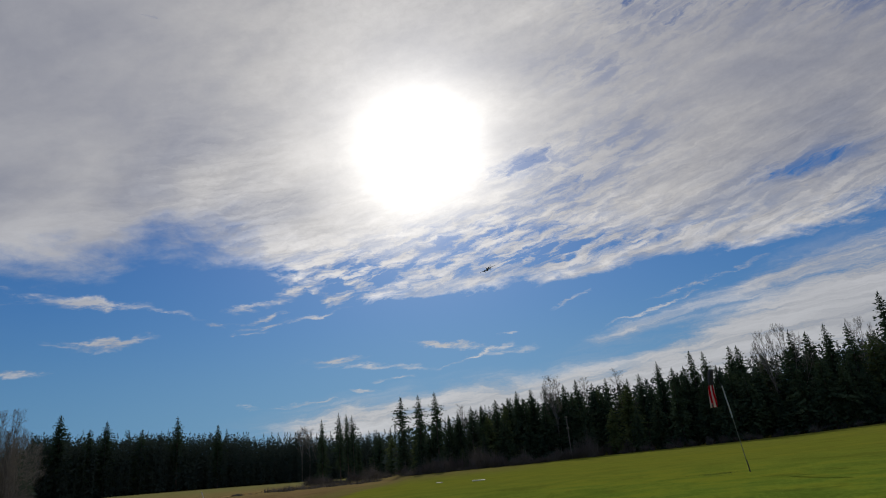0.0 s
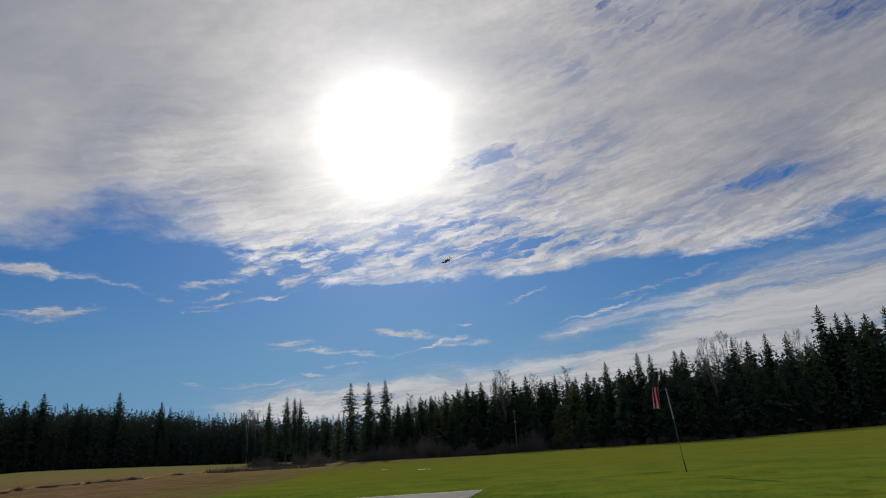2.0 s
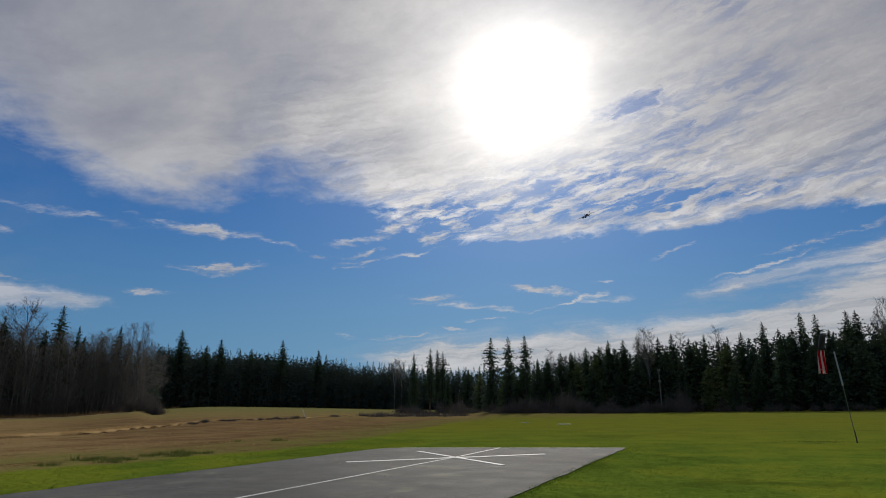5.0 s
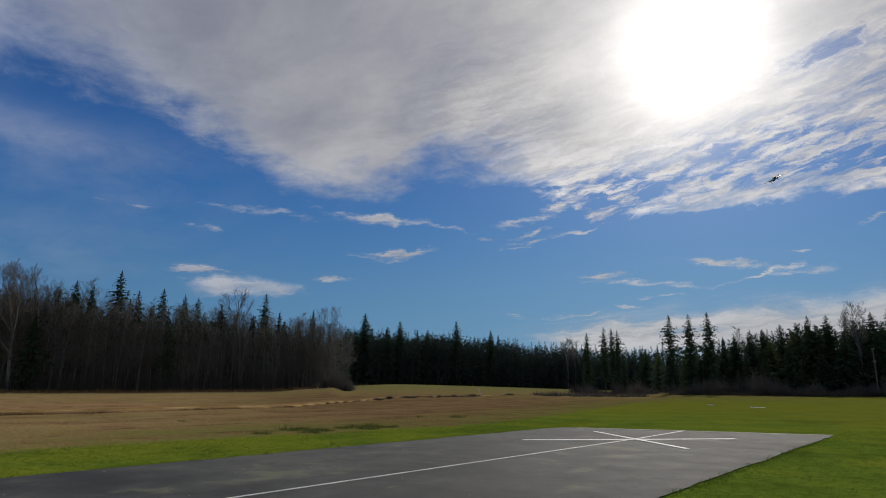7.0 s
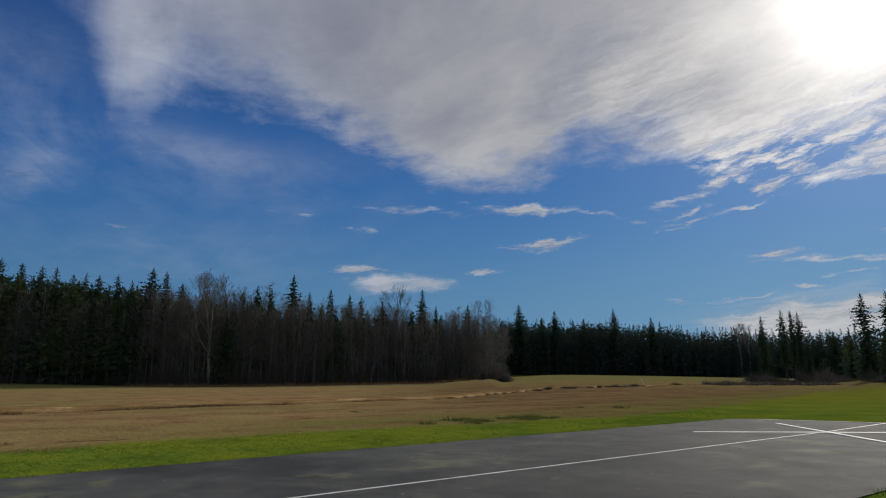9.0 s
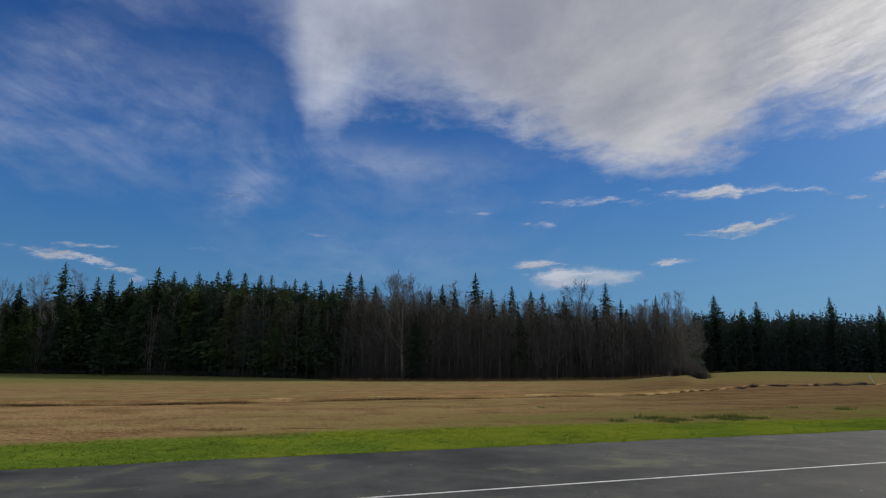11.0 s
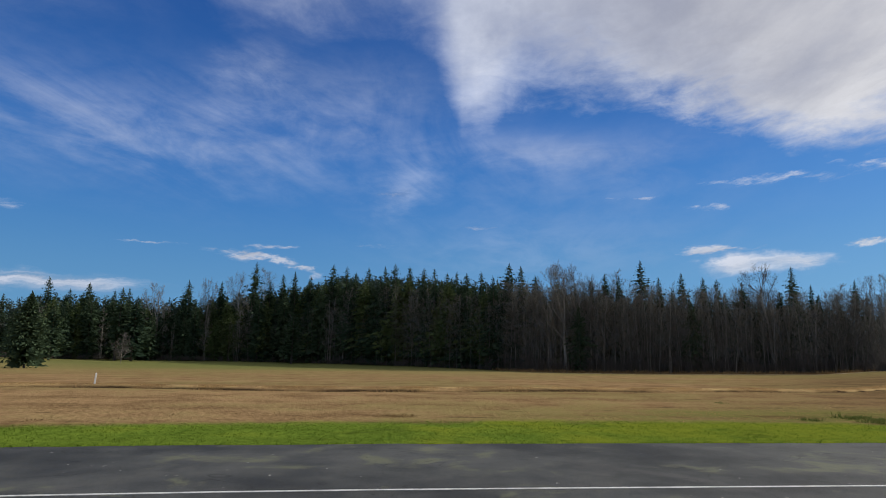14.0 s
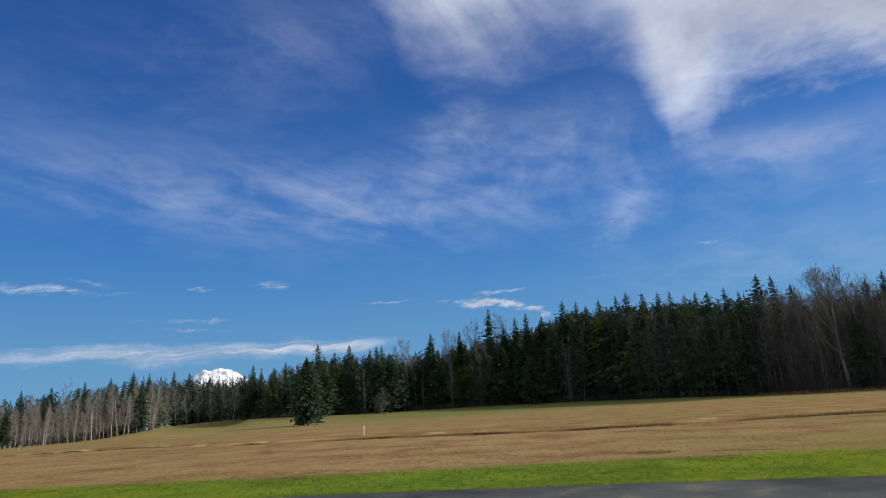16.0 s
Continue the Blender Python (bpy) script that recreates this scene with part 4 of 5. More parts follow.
# the ranks of the woods below their tops
for rank, (lag, drop) in enumerate(((1.0, 1.6), (5.0, 0.9), (9.0, 0.35))):
    az = -32.0 + rank * 0.4
    while az < 146.0:
        d0 = along(WOODS, az)
        far_part = d0 > 205
        d = d0 + (lag - 4 if az > 129 and rank < 2 else lag) + rnd.uniform(-1.5, 1.5)
        top = along(CANOPY, az) - drop * rnd.uniform(0.2, 1.5) - (rnd.uniform(0, 1.2) if rnd.random() < 0.35 else 0)
        leafless = (1.0 if 47 < az < 51 else 0.84 if 48 < az < 80 and rank < 2 else 0.93 if az > 129 and rank < 2 else 0.03 if az < 22 else 0.32 if 84 < az < 129 and rank == 0 else 0.14 if rank == 0 else 0.05)
        if not far_part:
            if rnd.random() < leafless:
                kinds, base = (BIRCHES, 13) if az > 130 else (ALDERS, 18)
                plant(kinds, rnd.randrange(len(kinds)), az, d, height_for(az, d, top - (0.45 if az > 129 else 0.2)), base, rnd.uniform(0, 6.28), rnd.uniform(0.8, 1.1))
            else:
                plant(RANK_FIRS, 3 if 79 < az < 118 and rnd.random() < 0.3 else rnd.randrange(6), az, d, height_for(az, d, top), 20, rnd.uniform(0, 6.28), rnd.uniform(1.0, 1.4))
        if az > 129 and rank < 2:
            az -= 0.75
        elif 48 < az < 80 and rank < 2:
            az -= 0.58
        az += (3.4 if rank else 2.8) * 57.3 / d0 * rnd.uniform(0.75, 1.25)


# ============ deep and far woods, brush, grasses ============
def scatter(name, mat, label, category, makers):
    """Many small plants in one mesh, which nobody could count."""
    verts, faces = [], []
    for make in makers:
        make(verts, faces)
    ob = mesh_object(name, verts, faces, mat)
    return tagged(ob, label, category, kind="stuff")


def small_fir(verts, faces, p, tall, spread, rnd, sprays=70, coarse=1.0):
    tube(verts, faces, p, p + Vector((0, 0, tall)), 0.01 * tall, 0.02, 3)
    for w in range(sprays):
        h = 0.04 + 0.95 * ((w + rnd.random()) / sprays) ** 0.9
        reach = spread * (1 - math.exp(-tall * (1 - h) / 4.5)) * rnd.uniform(0.5, 1.15) + 0.1
        a = rnd.uniform(0, 6.283)
        out = Vector((math.cos(a), math.sin(a), 0))
        d = (out + Vector((rnd.uniform(-0.5, 0.5), rnd.uniform(-0.5, 0.5), rnd.uniform(-0.8, 0.1) + 0.9 * h * h))).normalized()
        c = p + Vector((0, 0, tall * h)) + out * reach * rnd.uniform(0.0, 0.45)
        size = (reach * rnd.uniform(0.5, 0.8) + 0.25) * coarse
        spray(verts, faces, c, d, size, size * rnd.uniform(0.22, 0.4), rnd)
    spray(verts, faces, p + Vector((0, 0, tall * 0.95)), Vector((0, 0, 1)), tall * 0.06, 0.12, rnd)


def deep_woods(verts, faces):
    rnd = random.Random(31)
    for lag in (11, 14, 18, 22, 26, 31, 37, 44):
        az = -34.0
        while az < 147:
            d0 = along(WOODS, az)
            d = d0 + lag + rnd.uniform(-2, 2)
            p = toward(az, 0, d)
            p.z = land(p.x, p.y)
            tall = height_for(az, d, along(CANOPY, az) - rnd.uniform(0.15, 1.2) - (0.8 if 48 < az < 79 else 0))
            small_fir(verts, faces, p, tall, tall * rnd.uniform(0.15, 0.24), rnd, 76)
            az += 1.9 * 57.3 / d0 * rnd.uniform(0.6, 1.4)


def bare_tree(verts, faces, p, tall, rnd, twigs, r=0.02):
    """A leafless tree deep in the stand: a thin stem and a haze of twigs."""
    lean = Vector((rnd.uniform(-0.06, 0.06), rnd.uniform(-0.06, 0.06), 1)) * tall
    tube(verts, faces, p, p + lean, 0.0034 * tall, 0.01, 3)
    wide = tall * rnd.uniform(0.1, 0.17)
    for k in range(twigs):
        h = 0.12 + 0.86 * ((k + rnd.random()) / twigs) ** 0.8
        a = k * 2.39996
        out = Vector((math.cos(a), math.sin(a), 0))
        f = math.sin(3.1416 * min(1.0, 0.15 + h * 0.85)) ** 0.6
        c = p + lean * h + out * wide * f * rnd.uniform(0.0, 0.9)
        d = (out * rnd.uniform(-0.2, 0.9) + Vector((rnd.uniform(-0.5, 0.5), rnd.uniform(-0.5, 0.5), rnd.uniform(0.1, 1.2)))).normalized()
        twiglet(verts, faces, c, c + d * tall * rnd.uniform(0.05, 0.14), r, rnd)


def bare_woods(a0, a1, lags, drop, twigs, seed):
    def make(verts, faces):
        rnd = random.Random(seed)
        for lag in lags:
            az = a0
            while az < a1:
                d0 = along(WOODS, az)
                d = d0 + lag + rnd.uniform(-1.2, 1.2)
                p = toward(az, 0, d)
                p.z = land(p.x, p.y)
                top = along(CANOPY, az) - drop - rnd.uniform(0.0, 1.5) * (1.3 if lag < 4 else 1.0)
                bare_tree(verts, faces, p, height_for(az, d, max(1.2, top)), rnd, twigs)
                az += 1.7 * 57.3 / d0 * rnd.uniform(0.6, 1.4)
    return make


def far_woods(verts, faces):
    rnd = random.Random(32)
    for a0, a1 in ((9.0, 50.5), (122.0, 131.8)):
        for lag in (0, 3, 7, 11):
            az = a0
            while az < a1:
                d = max(205.0, along(WOODS, az)) + lag + rnd.uniform(-2, 2)
                p = toward(az, 0, d)
                p.z = land(p.x, p.y)
                tall = height_for(az, d, along(CANOPY, az) + rnd.uniform(-1.1, 0.2) - (0.6 if lag < 3 else 0))
                small_fir(verts, faces, p, tall, tall * rnd.uniform(0.09, 0.16), rnd, 150, 0.62)
                az += 1.6 * 57.3 / d * rnd.uniform(0.4, 1.6)


scatter("deep_woods", NEEDLES_HAZED, "dense dark fir woods behind the edge trees", "woods", [deep_woods])
scatter("leafless_woods", TWIGS, "dense grey-brown leafless alder woods in winter", "woods", [bare_woods(47.6, 79.0, (0.5, 3, 6, 9, 13), 0.0, 330, 33), bare_woods(79.0, 91.0, (-2.0, 0.5), 1.2, 240, 36), bare_woods(91.0, 104.0, (0.0, 7), 2.4, 190, 35)])
scatter("leafless_birches", BIRCH_TWIGS, "pale thicket of leafless birches in winter", "woods", [bare_woods(129.6, 146.0, (-3, -1, 1, 4), 0.4, 380, 34)])
scatter("far_woods", NEEDLES_HAZED, "distant fir woods beyond the meadow", "woods", [far_woods])


def tuft(verts, faces, p, tall, wide, count, rnd, w=0.02):
    for _ in range(count):
        a = rnd.uniform(0, 6.28)
        b = p + Vector((rnd.uniform(-0.5, 0.5) * wide, rnd.uniform(-0.5, 0.5) * wide, -0.02))
        s = Vector((-math.sin(a), math.cos(a), 0)) * w
        t = b + Vector((math.cos(a) * tall * 1.3, math.sin(a) * tall * 1.3, 0)) * rnd.uniform(0.2, 1.0) + Vector((0, 0, tall * rnd.uniform(0.6, 1.0)))
        i = len(verts)
        verts.extend((tuple(b - s), tuple(b + s), tuple(t)))
        faces.append((i, i + 1, i + 2))


def on_land(x, y):
    return Vector((x, y, land(x, y)))


def bush(verts, faces, p, tall, wide, count, rnd, thick=0.02):
    for _ in range(count):
        a = rnd.uniform(0, 6.28)
        s = rnd.uniform(0.05, 1.0)
        b = p + Vector((math.cos(a), math.sin(a), 0)) * wide * 0.35 * s
        h = tall * rnd.uniform(0.5, 1.0) * (1.1 - 0.45 * s)
        t = b + Vector((math.cos(a) * wide * 0.45 * s + rnd.uniform(-0.2, 0.2), math.sin(a) * wide * 0.45 * s + rnd.uniform(-0.2, 0.2), h))
        m = b.lerp(t, 0.5) + Vector((rnd.uniform(-0.12, 0.12), rnd.uniform(-0.12, 0.12), 0)) * tall * 0.4
        ribbon(verts, faces, b, m, thick, thick * 0.8, rnd)
        ribbon(verts, faces, m, t, thick * 0.9, thick * 0.3, rnd)
        for _ in range(6):
            c = b.lerp(m, rnd.uniform(0.3, 1.0))
            e = c + Vector((rnd.uniform(-0.34, 0.34) * wide, rnd.uniform(-0.34, 0.34) * wide, rnd.uniform(0.05, 0.5) * tall))
            twiglet(verts, faces, c, e, thick * 0.8, rnd)


def wood_brush(verts, faces):
    rnd = random.Random(41)
    az = -30.0
    while az < 144:
        d0 = along(WOODS, az)
        dense = 48 < az < 80.5 or az > 130
        if d0 < 205:
            for lag in ((0, 3) if dense else (-1, 2)):
                d = d0 + lag + rnd.uniform(-1.5, 1.5)
                p = toward(az + rnd.uniform(-0.3, 0.3), 0, d)
                p.z = land(p.x, p.y)
                tall = (rnd.uniform(0.8, 2.5) if az > 130 else rnd.uniform(1.0, 4.0) + 6.0 * rnd.random() ** 2) if dense else rnd.uniform(1.0, 2.8) if az < 12 else rnd.uniform(1.5, 5.0)
                bush(verts, faces, p, tall * (0.5 if lag < 0 else 1.0), tall * 0.6, 34, rnd, 0.017)
        az += (1.0 if dense else 1.7) * 57.3 / d0 * rnd.uniform(0.7, 1.3)


def corner_brush(verts, faces):
    rnd = random.Random(43)
    for _ in range(110):
        az = rnd.uniform(2.5, 21.0)
        p = toward(az, 0, along(WOODS, az) - rnd.uniform(0, 5))
        p.z = land(p.x, p.y)
        k = max(0.2, 0.75 + 1.3 * noise.noise((az * 0.45, 2.0, 7.0)))
        bush(verts, faces, p, rnd.uniform(0.8, 3.6) * k, rnd.uniform(1.2, 2.6), 26, rnd, 0.016)
    for _ in range(56):
        az = rnd.uniform(20.5, 28.0)
        p = toward(az, 0, 132 + rnd.uniform(-5, 5))
        p.z = land(p.x, p.y)
        k = max(0.15, 0.6 + 1.5 * noise.noise((az * 0.7, 9.0, 3.0)))
        bush(verts, faces, p, rnd.uniform(0.8, 5.0) * k, rnd.uniform(1.5, 3.0), 30, rnd, 0.018)
    for _ in range(50):
        az = rnd.uniform(47.4, 50.5)
        p = toward(az, 0, 128 + rnd.uniform(-6, 6))
        p.z = land(p.x, p.y)
        bush(verts, faces, p, rnd.uniform(0.8, 3.0) + 3.0 * rnd.random() ** 3, rnd.uniform(1.0, 2.2), 30, rnd, 0.024)
    # dark clumps along the ditch where it nears the far meadow
    for _ in range(70):
        az = rnd.choice((33, 36.5, 38, 40.5, 42, 44.5)) + rnd.gauss(0, 0.5)
        p = toward(az, 0, along(DITCH, az) + rnd.uniform(-1.5, 1.0))
        p.z = land(p.x, p.y)
        bush(verts, faces, p, rnd.uniform(0.2, 0.65), rnd.uniform(0.6, 1.3), 22, rnd, 0.02)
    for az, r in [(22 + i * 0.41, meet(22 + i * 0.41, -0.72) + 3 * math.sin(i * 1.3)) for i in range(22)]:
        p = toward(az, 0, r)
        for _ in range(5):
            tuft(verts, faces, on_land(p.x + rnd.uniform(-0.8, 0.8), p.y + rnd.uniform(-0.8, 0.8)), rnd.uniform(0.3, 1.1), 1.6, 16, rnd, 0.045)


scatter("woodland_brush", BRUSH, "leafless grey-brown brush along the woods' edge", "brush", [wood_brush, corner_brush])


def meadow(verts, faces):
    rnd = random.Random(51)
    # the drainage ditch's fringe: tall on its far bank, low on the near one
    az = 30.0
    while az < 147:
        d = along(DITCH, az)
        k = noise.noise((az * 0.35, 1.0, 3.0))
        p = toward(az, 0, d + rnd.uniform(0.5, 2.6))
        if k > -0.15:
            tuft(verts, faces, on_land(p.x, p.y), rnd.uniform(0.05, 0.11) * (1.0 + k), 1.5, 26, rnd, 0.012)
        if rnd.random() < 0.12:
            p = toward(az, 0, d - rnd.uniform(0.6, 2.0))
            tuft(verts, faces, on_land(p.x, p.y), rnd.uniform(0.06, 0.14), 0.7, 9, rnd, 0.012)
        az += 0.045
    for _ in range(6000):
        az, r = rnd.uniform(28, 147), 19 + 95 * rnd.random() ** 1.3
        p = toward(az, 0, r)
        if p.x > -along(GREEN_EDGE, p.y) - 0.3 or r > along(WOODS, az) - 4:
            continue
        if noise.noise((p.x * 0.12, p.y * 0.05, 9)) < -0.05:
            continue
        tuft(verts, faces, on_land(p.x, p.y), rnd.uniform(0.03, 0.08), 1.1, 10, rnd, 0.011)
    # long pale grass at the foot of the woods
    az = 46.0
    while az < 80:
        d = along(WOODS, az) - rnd.uniform(2.5, 5)
        p = toward(az, 0, d)
        tuft(verts, faces, on_land(p.x, p.y), rnd.uniform(0.4, 1.0), 0.9, 9, rnd, 0.04)
        az += 0.09


def dark_weeds(verts, faces):
    rnd = random.Random(52)
    for az, r, k in ((44.4, 25.4, 12), (45.9, 24.8, 10), (46.3, 25.0, 14), (47.8, 24.4, 6), (50.1, 23.9, 16), (51.2, 23.6, 8), (51.9, 23.4, 12), (50.7, 22.6, 6), (55, 22.5, 5), (39.2, 33, 8), (61, 30, 4)):
        for _ in range(k * 2 // 3):
            p = toward(az + rnd.gauss(0, 0.7), 0, r + rnd.gauss(0, 0.25) + 0.5 * math.sin(az * 9))
            tuft(verts, faces, on_land(p.x, p.y), rnd.uniform(0.07, 0.16) + 0.14 * rnd.random() ** 3, 0.4, 34, rnd, 0.014)
    # thin dark growth near the windsock
    for az, r, k in ((-6.3, 31.5, 12), (-7.4, 32.2, 8), (-5.6, 32.0, 5), (-6.9, 30.2, 4)):
        for _ in range(k):
            p = toward(az + rnd.gauss(0, 0.5), 0, r + rnd.gauss(0, 0.3))
            tuft(verts, faces, on_land(p.x, p.y), rnd.uniform(0.03, 0.08), 0.4, 14, rnd, 0.014)
    az = 30.0
    while az < 147:
        if noise.noise((az * 0.5, 5.0, 1.0)) > -0.1:
            p = toward(az, 0, along(DITCH, az) + rnd.uniform(-0.2, 0.7))
            tuft(verts, faces, on_land(p.x, p.y), rnd.uniform(0.03, 0.1), 0.5, 5, rnd, 0.04)
        az += 0.12 if az > 50 else 0.07


def green_blades(verts, faces):
    rnd = random.Random(53)
    for _ in range(15000):
        y = rnd.uniform(-24, 30)
        x = rnd.uniform(-along(GREEN_EDGE, y), far_edge(y) - 0.02)
        if x < far_edge(y):
            tuft(verts, faces, Vector((x, y, 0)), rnd.uniform(0.025, 0.07), 0.12, 4, rnd, 0.008)
    for _ in range(9000):
        p = Vector((near_edge(5) + 0.05 + 9 * rnd.random() ** 1.6, rnd.uniform(5, 30), 0))
        tuft(verts, faces, p, rnd.uniform(0.025, 0.07), 0.12, 4, rnd, 0.008)
    # a ragged lip of turf along the asphalt
    y = -24.0
    while y < 22.4:
        tuft(verts, faces, Vector((far_edge(y) + rnd.uniform(-0.12, 0.05), y, 0.0)), rnd.uniform(0.04, 0.1), 0.15, 5, rnd, 0.012)
        tuft(verts, faces, Vector((near_edge(y) + rnd.uniform(-0.05, 0.12), y, 0.0)), rnd.uniform(0.04, 0.1), 0.15, 5, rnd, 0.012)
        y += 0.05


def brown_weeds(verts, faces):
    rnd = random.Random(57)
    for _ in range(130):
        p = toward(rnd.gauss(89, 0.95), 0, rnd.gauss(19.1, 0.3))
        tuft(verts, faces, on_land(p.x, p.y), rnd.uniform(0.04, 0.1), 0.35, 9, rnd, 0.007)
    for _ in range(260):
        az = rnd.uniform(84, 130)
        p = toward(az, 0, rnd.uniform(19.0, 20.5))
        if noise.noise((az * 0.6, 3.0, 2.0)) > 0.1:
            tuft(verts, faces, on_land(p.x, p.y), rnd.uniform(0.03, 0.09), 0.4, 8, rnd, 0.008)


scatter("brown_weeds", foliage("brown_weed", (0.14, 0.092, 0.045), (0.3, 0.205, 0.1), 0.45), "patch of brown withered weeds in the dry meadow", "weeds", [brown_weeds])
scatter("meadow_grass", DRY, "dry tan meadow grass in low tufts", "grass", [meadow])
scatter("dark_weeds", DARK_WEED, "low dark green and brown weeds", "weeds", [dark_weeds])
scatter("mown_grass", BLADES, "short bright green mown grass beside the runway", "grass", [green_blades])


# ============ single things in the field ============
def ball_bm(segments=10, rings=6):
    bm = bmesh.new()
    bmesh.ops.create_uvsphere(bm, u_segments=segments, v_segments=rings, radius=1.0)
    return bm


def rod_bm(a, b, ra, rb, sides=10):
    """A closed tapered rod."""
    a, b = Vector(a), Vector(b)
    verts, faces = [], []
    tube(verts, faces, a, b, ra, rb, sides)
    bm = bmesh.new()
    vs = [bm.verts.new(v) for v in verts]
    for f in faces:
        bm.faces.new([vs[i] for i in f])
    bm.faces.new(vs[:sides][::-1])
    bm.faces.new(vs[sides:])
    bmesh.ops.recalc_face_normals(bm, faces=bm.faces)
    return bm


def lone_trees():
    trunk, crown = conifer_mesh(77, 11.0, 4.3, 0.09, 800, 0.14, 5.0, 0.66)
    fir = tree_thing("fir_tree", trunk, crown, BARK, NEEDLES, "bushy green fir standing alone in the dry meadow", "tree", "")
    d = meet(118.1, -0.71)
    p = toward(118.1, 0, d)
    k = height_for(118.1, d, 4.95) / 11.0
    fir.matrix_basis = Matrix.Translation((p.x, p.y, land(p.x, p.y) - 0.1)) @ Matrix.Diagonal((k, k, k, 1))
    trunk, crown = pole_mesh(140, 6.0, 1, 0.12, 40, 0.34)
    shrub = tree_thing("young_alder", trunk, crown, ALDER_BARK, TWIGS, "small leafless tree beside the dark firs", "tree", "")
    d = meet(111.6, -0.29)
    p = toward(111.6, 0, d)
    k = height_for(111.6, d, 2.2) / 6.0
    shrub.matrix_basis = Matrix.Translation((p.x, p.y, land(p.x, p.y) - 0.1)) @ Matrix.Diagonal((k, k, k, 1))
    for az, d, el, w in ((98.1, 174, 4.1, 1.9), (112.1, 184, 5.7, 1.5), (110.9, 182, 5.1, 1.5), (116.6, 172, 4.3, 1.4), (140.4, 122, 1.9, 1.5), (141.2, 124, 1.5, 1.6), (143.4, 118, 1.6, 1.5)):
        plant(FIRS, rnd.randrange(6), az, d, height_for(az, d, el), 20, 1.0, w)


lone_trees()

METAL = plain("galvanised_pole", (0.3, 0.3, 0.3), (0.5, 0.5, 0.49), 4.0, 0.5, 0.6)
OLD_METAL = plain("dull_rod", (0.1, 0.11, 0.08), (0.2, 0.2, 0.16), 5.0, 0.6, 0.2)
DARK_METAL = plain("dark_rod", (0.03, 0.03, 0.03), (0.07, 0.065, 0.06), 6.0, 0.6, 0.3)
RED_CLOTH = foliage("red_cloth", (0.55, 0.025, 0.05), (0.7, 0.05, 0.08), 0.5)
WHITE_CLOTH = foliage("white_cloth", (0.74, 0.7, 0.7), (0.85, 0.82, 0.82), 0.5)
BLUE_CLOTH = foliage("blue_cloth", (0.12, 0.125, 0.14), (0.22, 0.225, 0.25), 0.5)
WHITE_PAINT = plain("white_paint", (0.66, 0.66, 0.64), (0.82, 0.82, 0.8), 2.0, 0.55)
DARK_WOOD = plain("weathered_pole", (0.1, 0.09, 0.08), (0.2, 0.18, 0.16), 2.0, 0.9)
OLD_WOOD = plain("grey_wood", (0.22, 0.19, 0.16), (0.4, 0.36, 0.31), 3.0, 0.85)


def windsock():
    p = toward(-8.85, 0, 31.5)
    ob = thing("windsock", (p.x, p.y, land(p.x, p.y)), "limp red and white striped windsock on a slim leaning metal pole", "windsock")
    part("base_stub", rod_bm((0.02, 0, -0.2), (-0.03, 0, 0.5), 0.035, 0.022), DARK_METAL, ob, "dark stub in the grass")
    part("pole", rod_bm((-0.02, 0, 0.2), (-0.19, 0, 2.35), 0.014, 0.018), OLD_METAL, ob, "dull thin lower pole")
    part("upper_pole", rod_bm((-0.185, 0, 2.3), (-0.31, 0, 3.72), 0.034, 0.03), METAL, ob, "pale grey upper pole")
    part("swivel_rod", rod_bm((-0.31, 0, 3.7), (-0.56, 0.05, 4.52), 0.009, 0.008), DARK_METAL, ob)
    bm = bmesh.new()
    bmesh.ops.create_cone(bm, cap_ends=False, segments=16, radius1=0.115, radius2=0.115, depth=0.05, matrix=Matrix.Translation((-0.6, 0.05, 4.5)) @ Matrix.Rotation(0.25, 4, "Y"))
    part("hoop", bm, METAL, ob)
    # the sleeve hangs from the hoop, folded: a grey yoke, then red and white strips
    top, length, strips = Vector((-0.6, 0.05, 4.5)), 1.68, 10

    def sleeve_point(a, f):
        r = 0.115 * (1 + 0.55 * f * f - 0.2 * f) * (1 + 0.22 * math.sin(3 * a + 5 * f))
        c = top + Vector((-0.26 * f - 0.07 * math.sin(4 * f), 0.03 * math.sin(5 * f), -length * f))
        return c + Vector((math.cos(a) * r, math.sin(a) * r * 0.75, 0))

    def panel(name, a0, a1, f0, f1, mat, label=""):
        bm = bmesh.new()
        rows, cols = 8, 3
        grid = [[bm.verts.new(sleeve_point(a0 + (a1 - a0) * j / cols, f0 + (f1 - f0) * i / rows)) for j in range(cols + 1)] for i in range(rows + 1)]
        for i in range(rows):
            for j in range(cols):
                bm.faces.new((grid[i][j], grid[i + 1][j], grid[i + 1][j + 1], grid[i][j + 1]))
        bmesh.ops.solidify(bm, geom=bm.faces[:], thickness=0.004)
        part(name, bm, mat, ob, label, True)
    for k in range(4):
        panel("yoke", k * math.pi / 2, (k + 1) * math.pi / 2, 0.0, 0.42, BLUE_CLOTH, "dark grey-blue cloth yoke")
    for k in range(strips):
        a = 2 * math.pi / strips
        panel("stripe", k * a, (k + 1) * a, 0.42, 1.0 - 0.1 * (k % 3 == 0), RED_CLOTH if k % 2 == 0 else WHITE_CLOTH, "red cloth stripe" if k % 2 == 0 else "white cloth stripe")


windsock()


